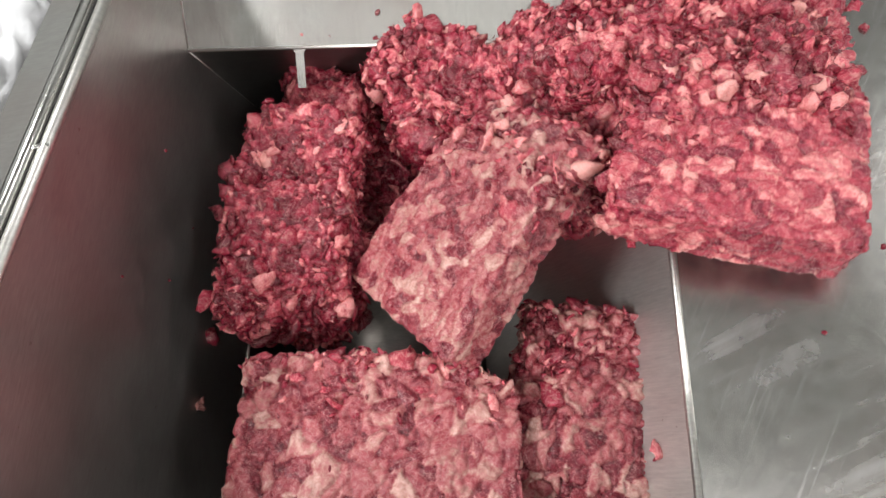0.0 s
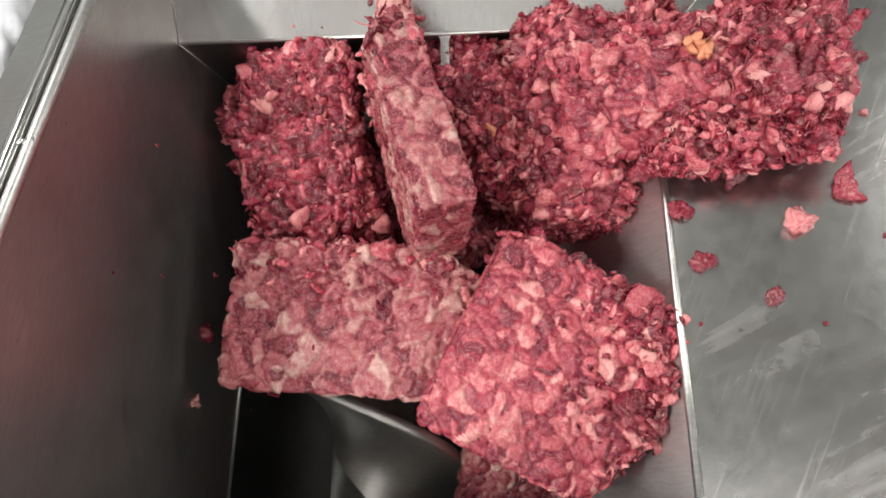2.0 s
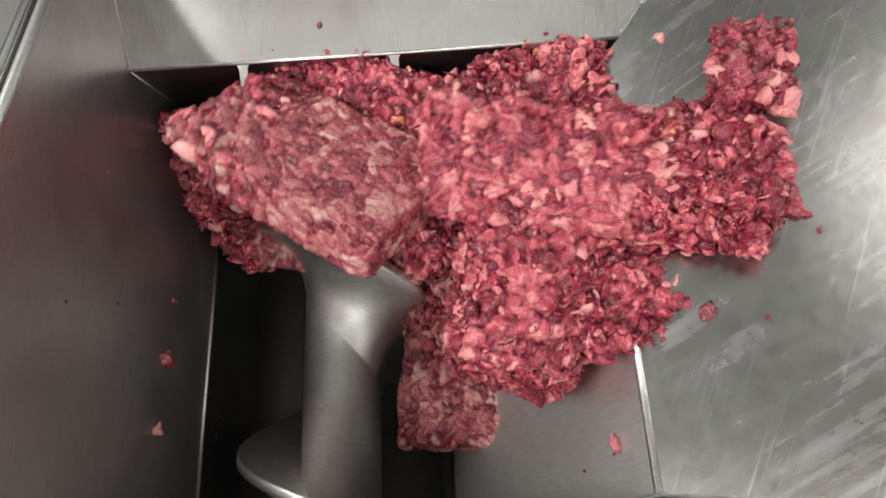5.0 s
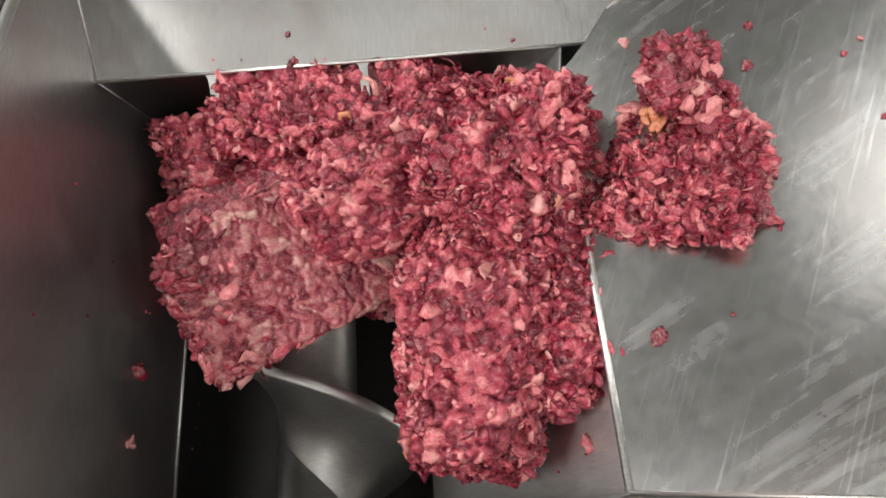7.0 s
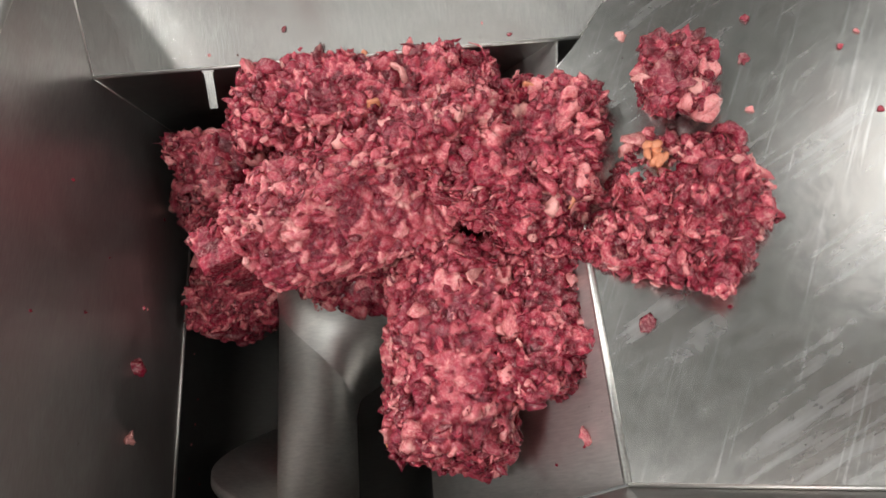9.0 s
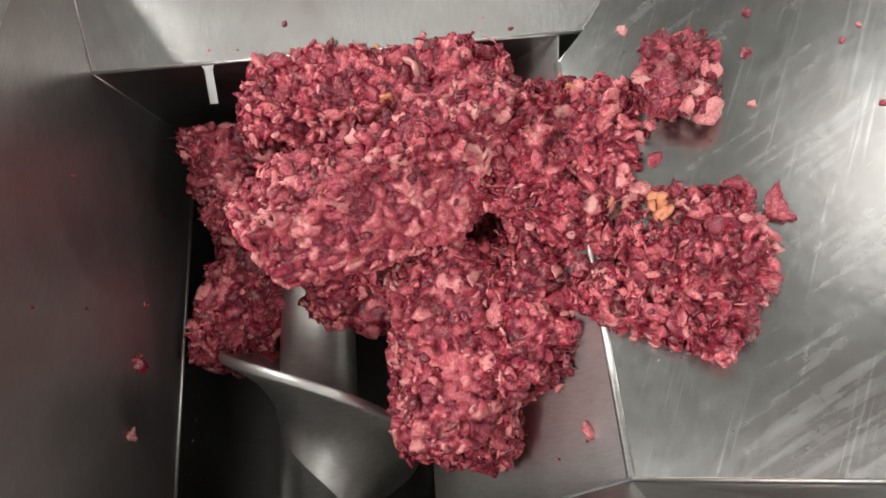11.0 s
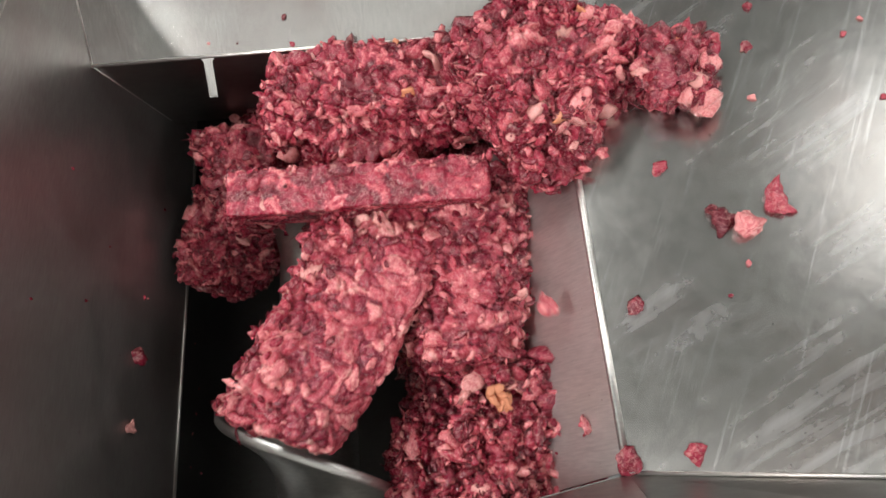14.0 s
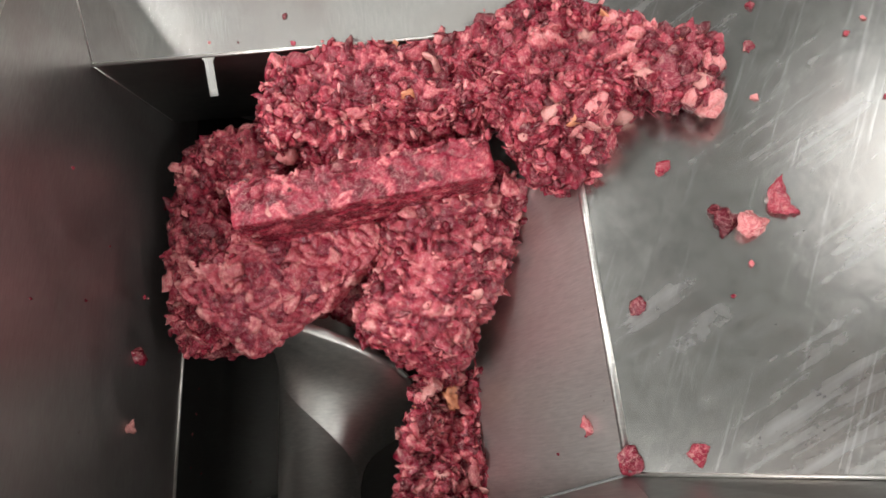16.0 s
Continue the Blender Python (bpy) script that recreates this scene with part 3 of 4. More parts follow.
def meat(name, label, dims, seed, power=16.0, rough=1.0, big=70, small=220, size=0.019, pale=False, core=None, wild=0.0, palefrac=0.2, torn=None, cuts=0, cell=30.0, lift=0.5, sinew=8, rag=(0, 1)):
    """One lump of meat: core, single chunks on it, and loose small trimmings. A slab with torn set is moulded smooth
    at one end and crumbles at the other, on the side that rag points to."""
    rs = np.random.RandomState(seed)
    e = thing(name, label, "meat block" if "block" in name or "slab" in name or "log" in name else "meat pile", "meat in the hopper")
    me = core_mesh(dims, seed, power, rough, 0.0065 if torn is None else 0.004, wild=wild, torn=torn, cuts=cuts, cell=cell, lift=lift, rag=rag)
    co = np.array([v.co[:] for v in me.vertices])
    no = np.array([v.normal[:] for v in me.vertices])
    link("core", me, core or (MEAT_PALE if pale else MEAT_CORE), e, "packed " + ("frosty pale" if pale else "dark red") + " meat")
    weight = np.ones(len(co))
    if torn is not None:
        weight = np.clip(0.1 + 2.2 * (co[:, :2] @ np.array(rag)) / dims[1], torn * 0.25, 1) ** 1.5
    weight /= weight.sum()
    for i in rs.choice(len(co), big, p=weight):
        s = size * (0.6 + 1.2 * rs.rand() ** 2)
        kind = 2 if rs.rand() < 0.006 else int(rs.rand() < (0.6 if pale else palefrac))
        ob = new("meat_chunk", CHUNK_ME[rs.randint(14)][kind])
        ob.parent = e
        ob.matrix_basis = Matrix.Translation(co[i] + no[i] * s * rs.uniform(-0.2, 0.22)) @ turn_to(no[i], rs, 0.42).to_4x4() @ Matrix.Diagonal((s * rs.uniform(0.9, 1.3), s * rs.uniform(0.85, 1.2), s, 1))
    vs, fs, base = [], [], 0
    for i in rs.choice(len(co), small, p=weight):
        v, f = CHUNKS[rs.randint(14)]
        s = size * (0.3 + 0.6 * rs.rand() ** 1.4)
        m = np.array(turn_to(no[i], rs, 0.45))
        stretch = np.array([rs.uniform(0.9, 1.3) if rs.rand() < 0.92 else 2.0, 1.0, 0.9])
        vs.append((v * s * stretch) @ m.T + co[i] + no[i] * s * rs.uniform(-0.2, 0.4))
        fs.append(f + base)
        base += len(v)
    # thin torn flakes and strands of sinew
    for i in rs.choice(len(co), int(small * 0.7), p=weight):
        v, f = FLAKES[rs.randint(9)]
        s = size * rs.uniform(0.2, 0.55)
        m = np.array(turn_to(no[i], rs, 0.6))
        stretch = np.array([rs.uniform(0.9, 1.6), rs.uniform(0.6, 1.1), 0.5])
        vs.append((v * s * stretch) @ m.T + co[i] + no[i] * s * rs.uniform(0.0, 0.7))
        fs.append(f + base)
        base += len(v)
    for i in rs.choice(len(co), sinew, p=weight):
        v, f = strand(rs, rs.uniform(0.03, 0.075), rs.uniform(0.0012, 0.0035))
        vs.append(v @ np.array(turn_to(no[i], rs, 0.2)).T + co[i] + no[i] * 0.006)
        fs.append(f + base)
        base += len(v)
    if vs:
        me = bpy.data.meshes.new("mince")
        me.from_pydata(np.concatenate(vs).tolist(), [], np.concatenate(fs).tolist())
        me.polygons.foreach_set("use_smooth", [True] * len(me.polygons))
        t = link("mince", me, MEAT_SMALL, e, "loose small red and pink trimmings")
        t["kind"] = "stuff"
    return e


falling_block = meat("meat_block", "large flat frozen block of red and pink meat trimmings", dims=(0.44, 0.45, 0.13), seed=1, power=22, rough=0.8, big=130, small=380, torn=0.1, palefrac=0.35, core=MEAT_BLOCK, cuts=2, rag=(-0.6, 0.7))
leaning_slab = meat("meat_slab", "thick frosted slab of pink meat tipping on its edge", dims=(0.38, 0.54, 0.12), seed=2, power=24, rough=0.6, big=50, small=150, pale=True, torn=0.12, cuts=3, sinew=3)
pale_slab = meat("meat_slab", "greyish frosted slab of pale pink meat lying on the screw", dims=(0.6, 0.34, 0.14), seed=3, power=24, rough=0.75, big=45, small=160, pale=True, torn=0.3, cell=27, cuts=2, sinew=3)
pink_block = meat("meat_block", "pale pink frozen meat block wedged against the steel wall", dims=(0.37, 0.5, 0.16), seed=4, power=20, rough=0.8, big=40, small=130, pale=True, torn=0.15, cuts=3, sinew=4)
ragged_block = meat("meat_block", "ragged block of dark red and pink meat beside the smooth wall", dims=(0.33, 0.56, 0.22), wild=0.4, seed=5, power=8, rough=1.1, big=230, small=700, palefrac=0.12, cuts=4)
standing_block = meat("meat_block", "tall block of red meat with pale fat along one side", dims=(0.38, 0.54, 0.26), wild=0.4, seed=6, power=9, rough=1.1, big=230, small=700, palefrac=0.45, core=MEAT_BLOCK, cuts=5, sinew=16)
back_mound = meat("meat_pile", "heaped dark red meat trimmings under the back lip", dims=(0.74, 0.3, 0.3), wild=0.6, seed=7, power=6, rough=1.2, big=290, small=900, palefrac=0.18, cuts=6, sinew=16)
corner_lump = meat("meat_pile", "shaded lump of dark red meat in the back corner", dims=(0.34, 0.27, 0.26), wild=0.6, seed=8, power=6, rough=1.2, big=140, small=420, cuts=5)
loose_pile = meat("meat_pile", "loose pile of minced red and pink meat on the steel slope", dims=(0.4, 0.4, 0.1), wild=0.8, seed=9, power=5, rough=1.3, big=300, small=900, size=0.019, palefrac=0.3, cuts=7, lift=0.8)
small_pile = meat("meat_pile", "small scattering of red meat chunks on the steel slope", dims=(0.2, 0.24, 0.04), wild=0.9, seed=10, power=4, rough=1.2, big=110, small=220, size=0.021, palefrac=0.25, cuts=4, sinew=2)
centre_mound = meat("meat_pile", "mound of red meat chunks with a pale fatty cap", dims=(0.44, 0.46, 0.24), wild=0.7, seed=11, power=6, rough=1.2, big=290, small=900, palefrac=0.33, cuts=6, lift=0.7, sinew=16)
sliding_lump = meat("meat_pile", "lump of bright red meat sliding down the steep wall", dims=(0.32, 0.46, 0.24), wild=0.7, seed=12, power=6, rough=1.2, big=220, small=650, palefrac=0.33, cuts=6)
ribbed_slab = meat("meat_slab", "long slab of red meat with pale fat ribs", dims=(0.64, 0.29, 0.18), wild=0.3, seed=13, power=12, rough=1.0, big=90, small=330, palefrac=0.4, torn=0.3, core=MEAT_BLOCK, cuts=3)
straight_log = meat("meat_log", "straight cut frozen log of marbled red meat", dims=(0.59, 0.105, 0.26), seed=14, power=30, rough=0.35, big=26, small=110, size=0.016, torn=0.1, core=MEAT_CORE, palefrac=0.45, sinew=4)
under_heap = meat("meat_pile", "packed heap of dark red meat over the screw", dims=(0.62, 0.5, 0.24), seed=15, power=6, rough=1.2, big=250, small=800, wild=0.5, cuts=6)


# a soft orange lump of fat bedded in the loose pile
rs = np.random.RandomState(77)
for _ in range(7):
    ob = new("fat_lump", CHUNK_ME[rs.randint(14)][2])
    ob.parent = loose_pile
    ob["label"] = "soft orange lump of fat"
    ob.matrix_basis = pose(-0.04 + rs.normal(0, 0.014), 0.085 + rs.normal(0, 0.016), 0.04 + rs.uniform(0, 0.01), rs.uniform(-20, 20), rs.uniform(-20, 20), rs.uniform(0, 360)) @ Matrix.Diagonal((rs.uniform(0.014, 0.024), rs.uniform(0.012, 0.02), 0.018, 1))


# ---- single scraps on the steel ----
def scrap(seed, size, pale, where, m):
    v, f = chunk_shape(300 + seed, ICO3, 0.8)
    me = bpy.data.meshes.new("meat_scrap")
    me.from_pydata((v * size).tolist(), [], f.tolist())
    me.polygons.foreach_set("use_smooth", [True] * len(me.polygons))
    me.materials.append(MEAT_SCRAP if pale else MEAT_SMALL)
    ob = tagged(new("meat_scrap", me), ("small pale pink" if pale else "small dark red") + " scrap of meat stuck to the steel " + where, "meat scrap", "meat scraps")
    ob.matrix_basis = m
    return ob


scraps = [
    scrap(0, 0.03, 0, "side wall", pose(-0.807, 0.364, -0.322, 0, 87, 0)),
    scrap(1, 0.019, 1, "side wall", pose(-0.810, 0.185, -0.311, 0, 87, 0)),
    scrap(2, 0.006, 1, "side wall", pose(-0.830, 0.735, 0.020, 0, 87, 0)),
    scrap(3, 0.005, 0, "side wall", pose(-0.809, 0.815, -0.397, 0, 87, 0)),
    scrap(4, 0.007, 0, "side wall", pose(-0.812, 0.524, -0.331, 0, 87, 0)),
    scrap(5, 0.004, 0, "side wall", pose(-0.834, 0.404, 0.089, 0, 87, 0)),
    scrap(6, 0.004, 1, "side wall", pose(-0.797, 0.463, -0.646, 0, 87, 0)),
    scrap(7, 0.003, 1, "side wall", pose(-0.795, 0.329, -0.690, 0, 87, 0)),
    scrap(8, 0.004, 0, "side wall", pose(-0.796, 0.191, -0.662, 0, 87, 0)),
    scrap(9, 0.004, 1, "side wall", pose(-0.792, 0.080, -0.734, 0, 87, 0)),
    scrap(10, 0.003, 1, "side wall", pose(-0.796, 0.095, -0.663, 0, 87, 0)),
    scrap(11, 0.005, 0, "side wall", pose(-0.795, 0.251, -0.679, 0, 87, 0)),
    scrap(12, 0.003, 1, "side wall", pose(-0.822, 0.606, -0.153, 0, 87, 0)),
    scrap(13, 0.004, 1, "side wall", pose(-0.812, 0.527, -0.351, 0, 87, 0)),
    scrap(14, 0.005, 0, "side wall", pose(-0.825, 0.448, -0.082, 0, 87, 0)),
    scrap(15, 0.009, 0, "back plate", pose(-0.342, 1.092, 0.046, 35, 0, 285)),
    scrap(16, 0.007, 0, "back plate", pose(-0.330, 1.040, 0.009, 35, 0, 352)),
    scrap(17, 0.005, 0, "back plate", pose(-0.256, 1.039, 0.008, 35, 0, 59)),
    scrap(18, 0.004, 0, "back plate", pose(0.148, 1.074, 0.032, 35, 0, 126)),
    scrap(19, 0.008, 0, "back plate", pose(0.216, 1.046, 0.013, 35, 0, 193)),
    scrap(20, 0.004, 0, "back plate", pose(-0.464, 1.051, 0.016, 35, 0, 260)),
    scrap(21, 0.004, 0, "back plate", pose(-0.535, 1.055, 0.018, 35, 0, 327)),
    scrap(22, 0.013, 0, "slope", pose(0.722, 0.931, 0.142, 0, -19, 34)),
    scrap(23, 0.014, 0, "slope", pose(0.697, 0.830, 0.134, 0, -19, 101)),
    scrap(24, 0.011, 0, "slope", pose(0.684, 0.705, 0.129, 0, -19, 168)),
    scrap(25, 0.008, 1, "slope", pose(0.871, 0.802, 0.193, 0, -19, 235)),
    scrap(26, 0.006, 1, "slope", pose(0.905, 0.827, 0.204, 0, -19, 302)),
    scrap(27, 0.008, 1, "slope", pose(0.895, 0.638, 0.201, 0, -19, 9)),
    scrap(28, 0.007, 0, "slope", pose(0.673, 0.446, 0.124, 0, -19, 76)),
    scrap(29, 0.015, 1, "slope", pose(0.473, 0.977, 0.057, 0, -19, 143)),
    scrap(30, 0.018, 1, "steep wall", pose(0.266, 0.082, -0.070, 0, -56, 210)),
    scrap(31, 0.005, 0, "steep wall", pose(0.262, 0.062, -0.081, 0, -56, 277)),
    scrap(32, 0.004, 0, "steep wall", pose(0.211, 0.033, -0.159, 0, -56, 344)),
    scrap(33, 0.019, 0, "slope", pose(0.487, 0.606, 0.063, 0, -19, 51)),
    scrap(34, 0.038, 1, "slope", pose(0.625, 0.569, 0.114, 0, -19, 118)),
    scrap(35, 0.042, 0, "slope", pose(0.510, 0.489, 0.073, 0, -19, 185)),
    scrap(36, 0.036, 0, "slope", pose(0.388, 0.664, 0.031, 0, -19, 252)),
    scrap(37, 0.03, 0, "slope", pose(0.324, 0.567, 0.009, 0, -19, 319)),
    scrap(38, 0.028, 0, "slope", pose(0.370, 0.496, 0.025, 0, -19, 26)),
    scrap(39, 0.022, 0, "slope", pose(0.444, 0.680, 0.049, 0, -19, 93)),
    scrap(40, 0.018, 0, "slope", pose(0.431, 0.656, 0.043, 0, -19, 160)),
    scrap(41, 0.008, 0, "slope", pose(0.441, 0.736, 0.044, 0, -19, 227)),
    scrap(42, 0.005, 0, "slope", pose(0.556, 0.292, 0.083, 0, -19, 294)),
    scrap(43, 0.03, 0, "slope", pose(0.466, 0.787, 0.058, 0, -19, 1)),
    scrap(44, 0.02, 0, "slope", pose(0.476, 0.771, 0.059, 0, -19, 68)),
    scrap(45, 0.028, 0, "slope", pose(0.435, 0.897, 0.047, 0, -19, 135)),
]


def motions():
    walk(auger, [(t / 2, pose(AX, 0, AZ, 0, 191.3 + 360 / 4.192 * t / 2, 0)) for t in range(33)])
    walk(falling_block, [(0, pose(0.411, 0.643, 0.160, -8.2, -5.7, -15.0)), (0.1, pose(0.402, 0.605, 0.165, -8.8, -5.45, -20.0)), (0.2, pose(0.372, 0.491, 0.170, -9.4, -5.2, -30.0)),
        (0.4, pose(0.310, 0.345, 0.180, -7.7, -2.1, -47.0)), (0.6, pose(0.246, 0.219, 0.170, -6.1, 1.8, -66.0)), (0.8, pose(0.165, 0.201, 0.080, -5.3, 2.8, -86.0)),
        (1, pose(0.148, 0.221, 0.000, -5.9, 2.2, -101.0)), (1.5, pose(0.113, 0.220, -0.030, -7.9, 4.1, -108.0)), (2, pose(0.073, 0.225, -0.050, -9.9, 6.1, -117.0)),
        (2.5, pose(0.046, 0.224, -0.080, -11.7, 8.4, -121.0)), (3, pose(0.028, 0.224, -0.100, -13.6, 10.5, -124.0)), (3.5, pose(0.021, 0.187, -0.140, -10.3, 13.8, -126.0)),
        (4, pose(0.015, 0.145, -0.200, -5.2, 19.9, -130.0)), (4.5, pose(0.003, 0.080, -0.320, -1.6, 30, -135.0)), (5.6, pose(-0.350, 1.750, -0.620, -0, 0, -135.0)),
        (16, pose(-0.350, 1.850, -0.620, -0, 0, -135.0))])
    walk(leaning_slab, [(0, pose(-0.109, 0.554, 0.030, 22, -28, -44.0)), (0.3, pose(-0.125, 0.555, 0.040, 22, -36, -34.0)), (0.6, pose(-0.161, 0.629, 0.050, 20, -48, -16.0)),
        (0.9, pose(-0.191, 0.662, 0.060, 16, -62, 1.0)), (1.2, pose(-0.214, 0.703, 0.070, 12, -74, 5.0)), (1.5, pose(-0.224, 0.728, 0.070, 10, -80, 6.9)),
        (2, pose(-0.235, 0.728, 0.070, 10, -83, 7.5)), (2.5, pose(-0.237, 0.726, 0.060, 10, -87, 8.2)), (3, pose(-0.265, 0.750, 0.050, 8, -97, 15.9)),
        (3.2, pose(-0.313, 0.767, 0.030, 6, -120, 23.7)), (3.4, pose(-0.367, 0.778, 0.020, 4, -126, 29.5)), (3.7, pose(-0.356, 0.785, 0.020, 4, -126, 30.1)),
        (4.2, pose(-0.336, 0.796, 0.020, 4, -126, 28.4)), (5.3, pose(-0.357, 0.658, 0.030, 0, -160, 72.2)), (6.3, pose(-0.398, 0.487, -0.020, -6, -176, 110.1)),
        (7, pose(-0.381, 0.546, -0.120, -14, -206, 113.7)), (7.5, pose(-0.418, 0.627, -0.250, -25, -222, 115.7)), (8.2, pose(-0.474, 0.736, -0.400, -30, -230, 115.4)),
        (9, pose(-0.566, 0.965, -0.520, -20, -230, 113.4)), (10.2, pose(-0.350, 2.100, -0.620, 0, -230, 113.4)), (16, pose(-0.350, 2.200, -0.620, 0, -230, 113.4))])
    walk(pale_slab, [(0, pose(-0.310, 0.097, -0.060, -4, 2, -0.0)), (0.6, pose(-0.309, 0.130, -0.060, -2, 2, -0.1)), (1, pose(-0.324, 0.180, -0.070, 2, 2, -1.0)),
        (1.5, pose(-0.341, 0.257, -0.080, 6, 2, -2.1)), (2, pose(-0.360, 0.347, -0.100, 10, 2, -3.5)), (2.5, pose(-0.372, 0.402, -0.120, 26, 2, -5.8)),
        (3, pose(-0.364, 0.480, -0.150, 46, 2, -10.1)), (3.5, pose(-0.377, 0.542, -0.220, 54, 2, -14.6)), (4.2, pose(-0.392, 0.638, -0.300, 50, 2, -19.6)),
        (5, pose(-0.397, 0.773, -0.400, 40, 0, -16.4)), (6.2, pose(-0.350, 2.450, -0.620, 0, 0, -16.4)), (16, pose(-0.350, 2.550, -0.620, 0, 0, -16.4))])
    walk(pink_block, [(0, pose(0.142, 0.143, -0.150, 0, 14, -13.0)), (0.6, pose(0.134, 0.131, -0.180, 0, 14, -13.0)), (1, pose(0.072, 0.114, -0.260, 0, 14, -11.0)),
        (2, pose(0.068, 0.154, -0.400, 0, 10, -9.5)), (4.2, pose(-0.037, 0.325, -0.480, 0, 5, -6.6)), (6.3, pose(-0.002, 0.592, -0.500, 0, 0, -3.9)),
        (8.2, pose(-0.350, 2.800, -0.620, 0, 0, -3.9)), (16, pose(-0.350, 2.900, -0.620, 0, 0, -3.9))])
    walk(ragged_block, [(0, pose(-0.535, 0.582, -0.120, 4, -6, -7.0)), (0.6, pose(-0.508, 0.564, -0.120, 4, -6, -3.1)), (1, pose(-0.498, 0.619, -0.120, 6, -6, 0.0)),
        (1.5, pose(-0.492, 0.691, -0.120, 8, -8, 3.9)), (2.5, pose(-0.492, 0.800, -0.160, 10, -10, 9.2)), (3.2, pose(-0.543, 0.905, -0.240, 10, -14, 15.7)),
        (4.2, pose(-0.585, 0.969, -0.360, 5, -14, 8.4)), (6.3, pose(-0.586, 0.885, -0.550, 0, 30, 0.1)), (8.2, pose(-0.589, 0.848, -0.550, 0, 60, -6.6)),
        (10.3, pose(-0.588, 0.595, -0.580, 0, 75, -9.7)), (11, pose(-0.586, 0.636, -0.580, 0, 75, -9.9)), (12, pose(-0.611, 0.779, -0.550, 0, 70, -9.7)),
        (13, pose(-0.618, 0.849, -0.540, 0, 70, -9.7)), (13.5, pose(-0.616, 0.900, -0.527, 0, 70, -9.6)), (14.5, pose(-0.594, 0.747, -0.500, 0, 70, -9.5)),
        (15.3, pose(-0.598, 0.652, -0.420, 0, 60, 5.6)), (16, pose(-0.607, 0.640, -0.380, 0, 60, 11.5))])
    walk(standing_block, [(0, pose(0.098, 0.853, -0.080, 14, 6, -7.0)), (1, pose(0.097, 0.841, -0.080, 14, 6, -6.0)), (1.5, pose(0.108, 0.836, -0.080, 14, 6, -6.1)),
        (2.5, pose(0.188, 0.788, -0.050, 12, 8, -11.8)), (3, pose(0.224, 0.767, -0.040, 12, 8, -16.1)), (3.5, pose(0.276, 0.759, -0.020, 10, 8, -20.6)),
        (3.9, pose(0.256, 0.715, -0.020, 10, 8, -25.2)), (4.2, pose(0.221, 0.603, -0.030, 8, 6, -29.6)), (5.2, pose(0.119, 0.450, -0.040, 4, 4, -22.7)),
        (6.3, pose(0.089, 0.310, -0.050, 0, 4, -8.0)), (7, pose(0.052, 0.306, -0.070, 0, 4, -12.3)), (8.2, pose(0.017, 0.339, -0.120, 0, 4, -18.0)),
        (10.3, pose(0.034, 0.252, -0.180, 0, 4, -14.7)), (11, pose(0.024, 0.310, -0.200, 0, 4, -14.9)), (11.8, pose(0.039, 0.324, -0.220, 0, 2, -14.7)),
        (12.5, pose(0.076, 0.306, -0.240, 0, 0, -14.7)), (13, pose(0.075, 0.423, -0.250, 0, 0, -12.7)), (13.5, pose(0.049, 0.535, -0.220, 0, 2, -12.7)),
        (14.5, pose(0.077, 0.448, -0.220, 0, 4, -14.5)), (15.3, pose(0.058, 0.463, -0.220, 0, 4, -18.4)), (16, pose(-0.009, 0.530, -0.220, 0, 4, -30.5))])
    walk(back_mound, [(0, pose(-0.090, 0.857, -0.080, 0, 0, -39.0)), (1.5, pose(-0.056, 0.828, -0.100, 0, 0, -49.1)), (2.5, pose(-0.066, 0.863, -0.180, 0, 0, -49.8)),
        (3.5, pose(-0.073, 0.899, -0.180, 0, 0, -40.6)), (4.2, pose(-0.114, 0.899, -0.160, 0, 0, -31.6)), (6.3, pose(-0.272, 0.921, -0.140, 0, 0, -5.9)),
        (8.2, pose(-0.207, 0.927, -0.120, 0, 0, -1.6)), (10.3, pose(-0.152, 0.909, -0.100, 0, 0, -1.7)), (11, pose(-0.149, 0.912, -0.100, 0, 0, -1.9)),
        (12.5, pose(-0.159, 0.917, -0.100, 0, 0, -0.7)), (13.5, pose(-0.085, 0.899, -0.100, 0, 0, 0.3)), (14.5, pose(-0.107, 0.907, -0.100, 0, 0, 0.5)),
        (16, pose(-0.100, 0.896, -0.100, 0, 0, 0.5))])
    walk(corner_lump, [(0, pose(-0.526, 0.937, -0.260, 0, 0, -3.0)), (1.5, pose(-0.551, 0.958, -0.260, 0, 0, -3.1)), (2.5, pose(-0.745, 0.966, -0.240, 0, 0, -19.8)),
        (3.5, pose(-0.779, 0.964, -0.220, 0, 0, -40.6)), (4.2, pose(-0.743, 0.876, -0.240, 0, 0, -61.6)), (6.3, pose(-0.646, 0.895, -0.220, 0, 0, -73.9)),
        (8.2, pose(-0.626, 0.836, -0.240, 0, 0, -74.6)), (10.3, pose(-0.590, 0.865, -0.300, 0, 0, -74.7)), (12.5, pose(-0.582, 0.863, -0.300, 0, 0, -74.7)),
        (13.5, pose(-0.565, 0.843, -0.300, 0, 0, -74.7)), (14.5, pose(-0.539, 0.846, -0.320, 0, 0, -69.5)), (16, pose(-0.521, 0.843, -0.320, 0, 0, -64.5))])
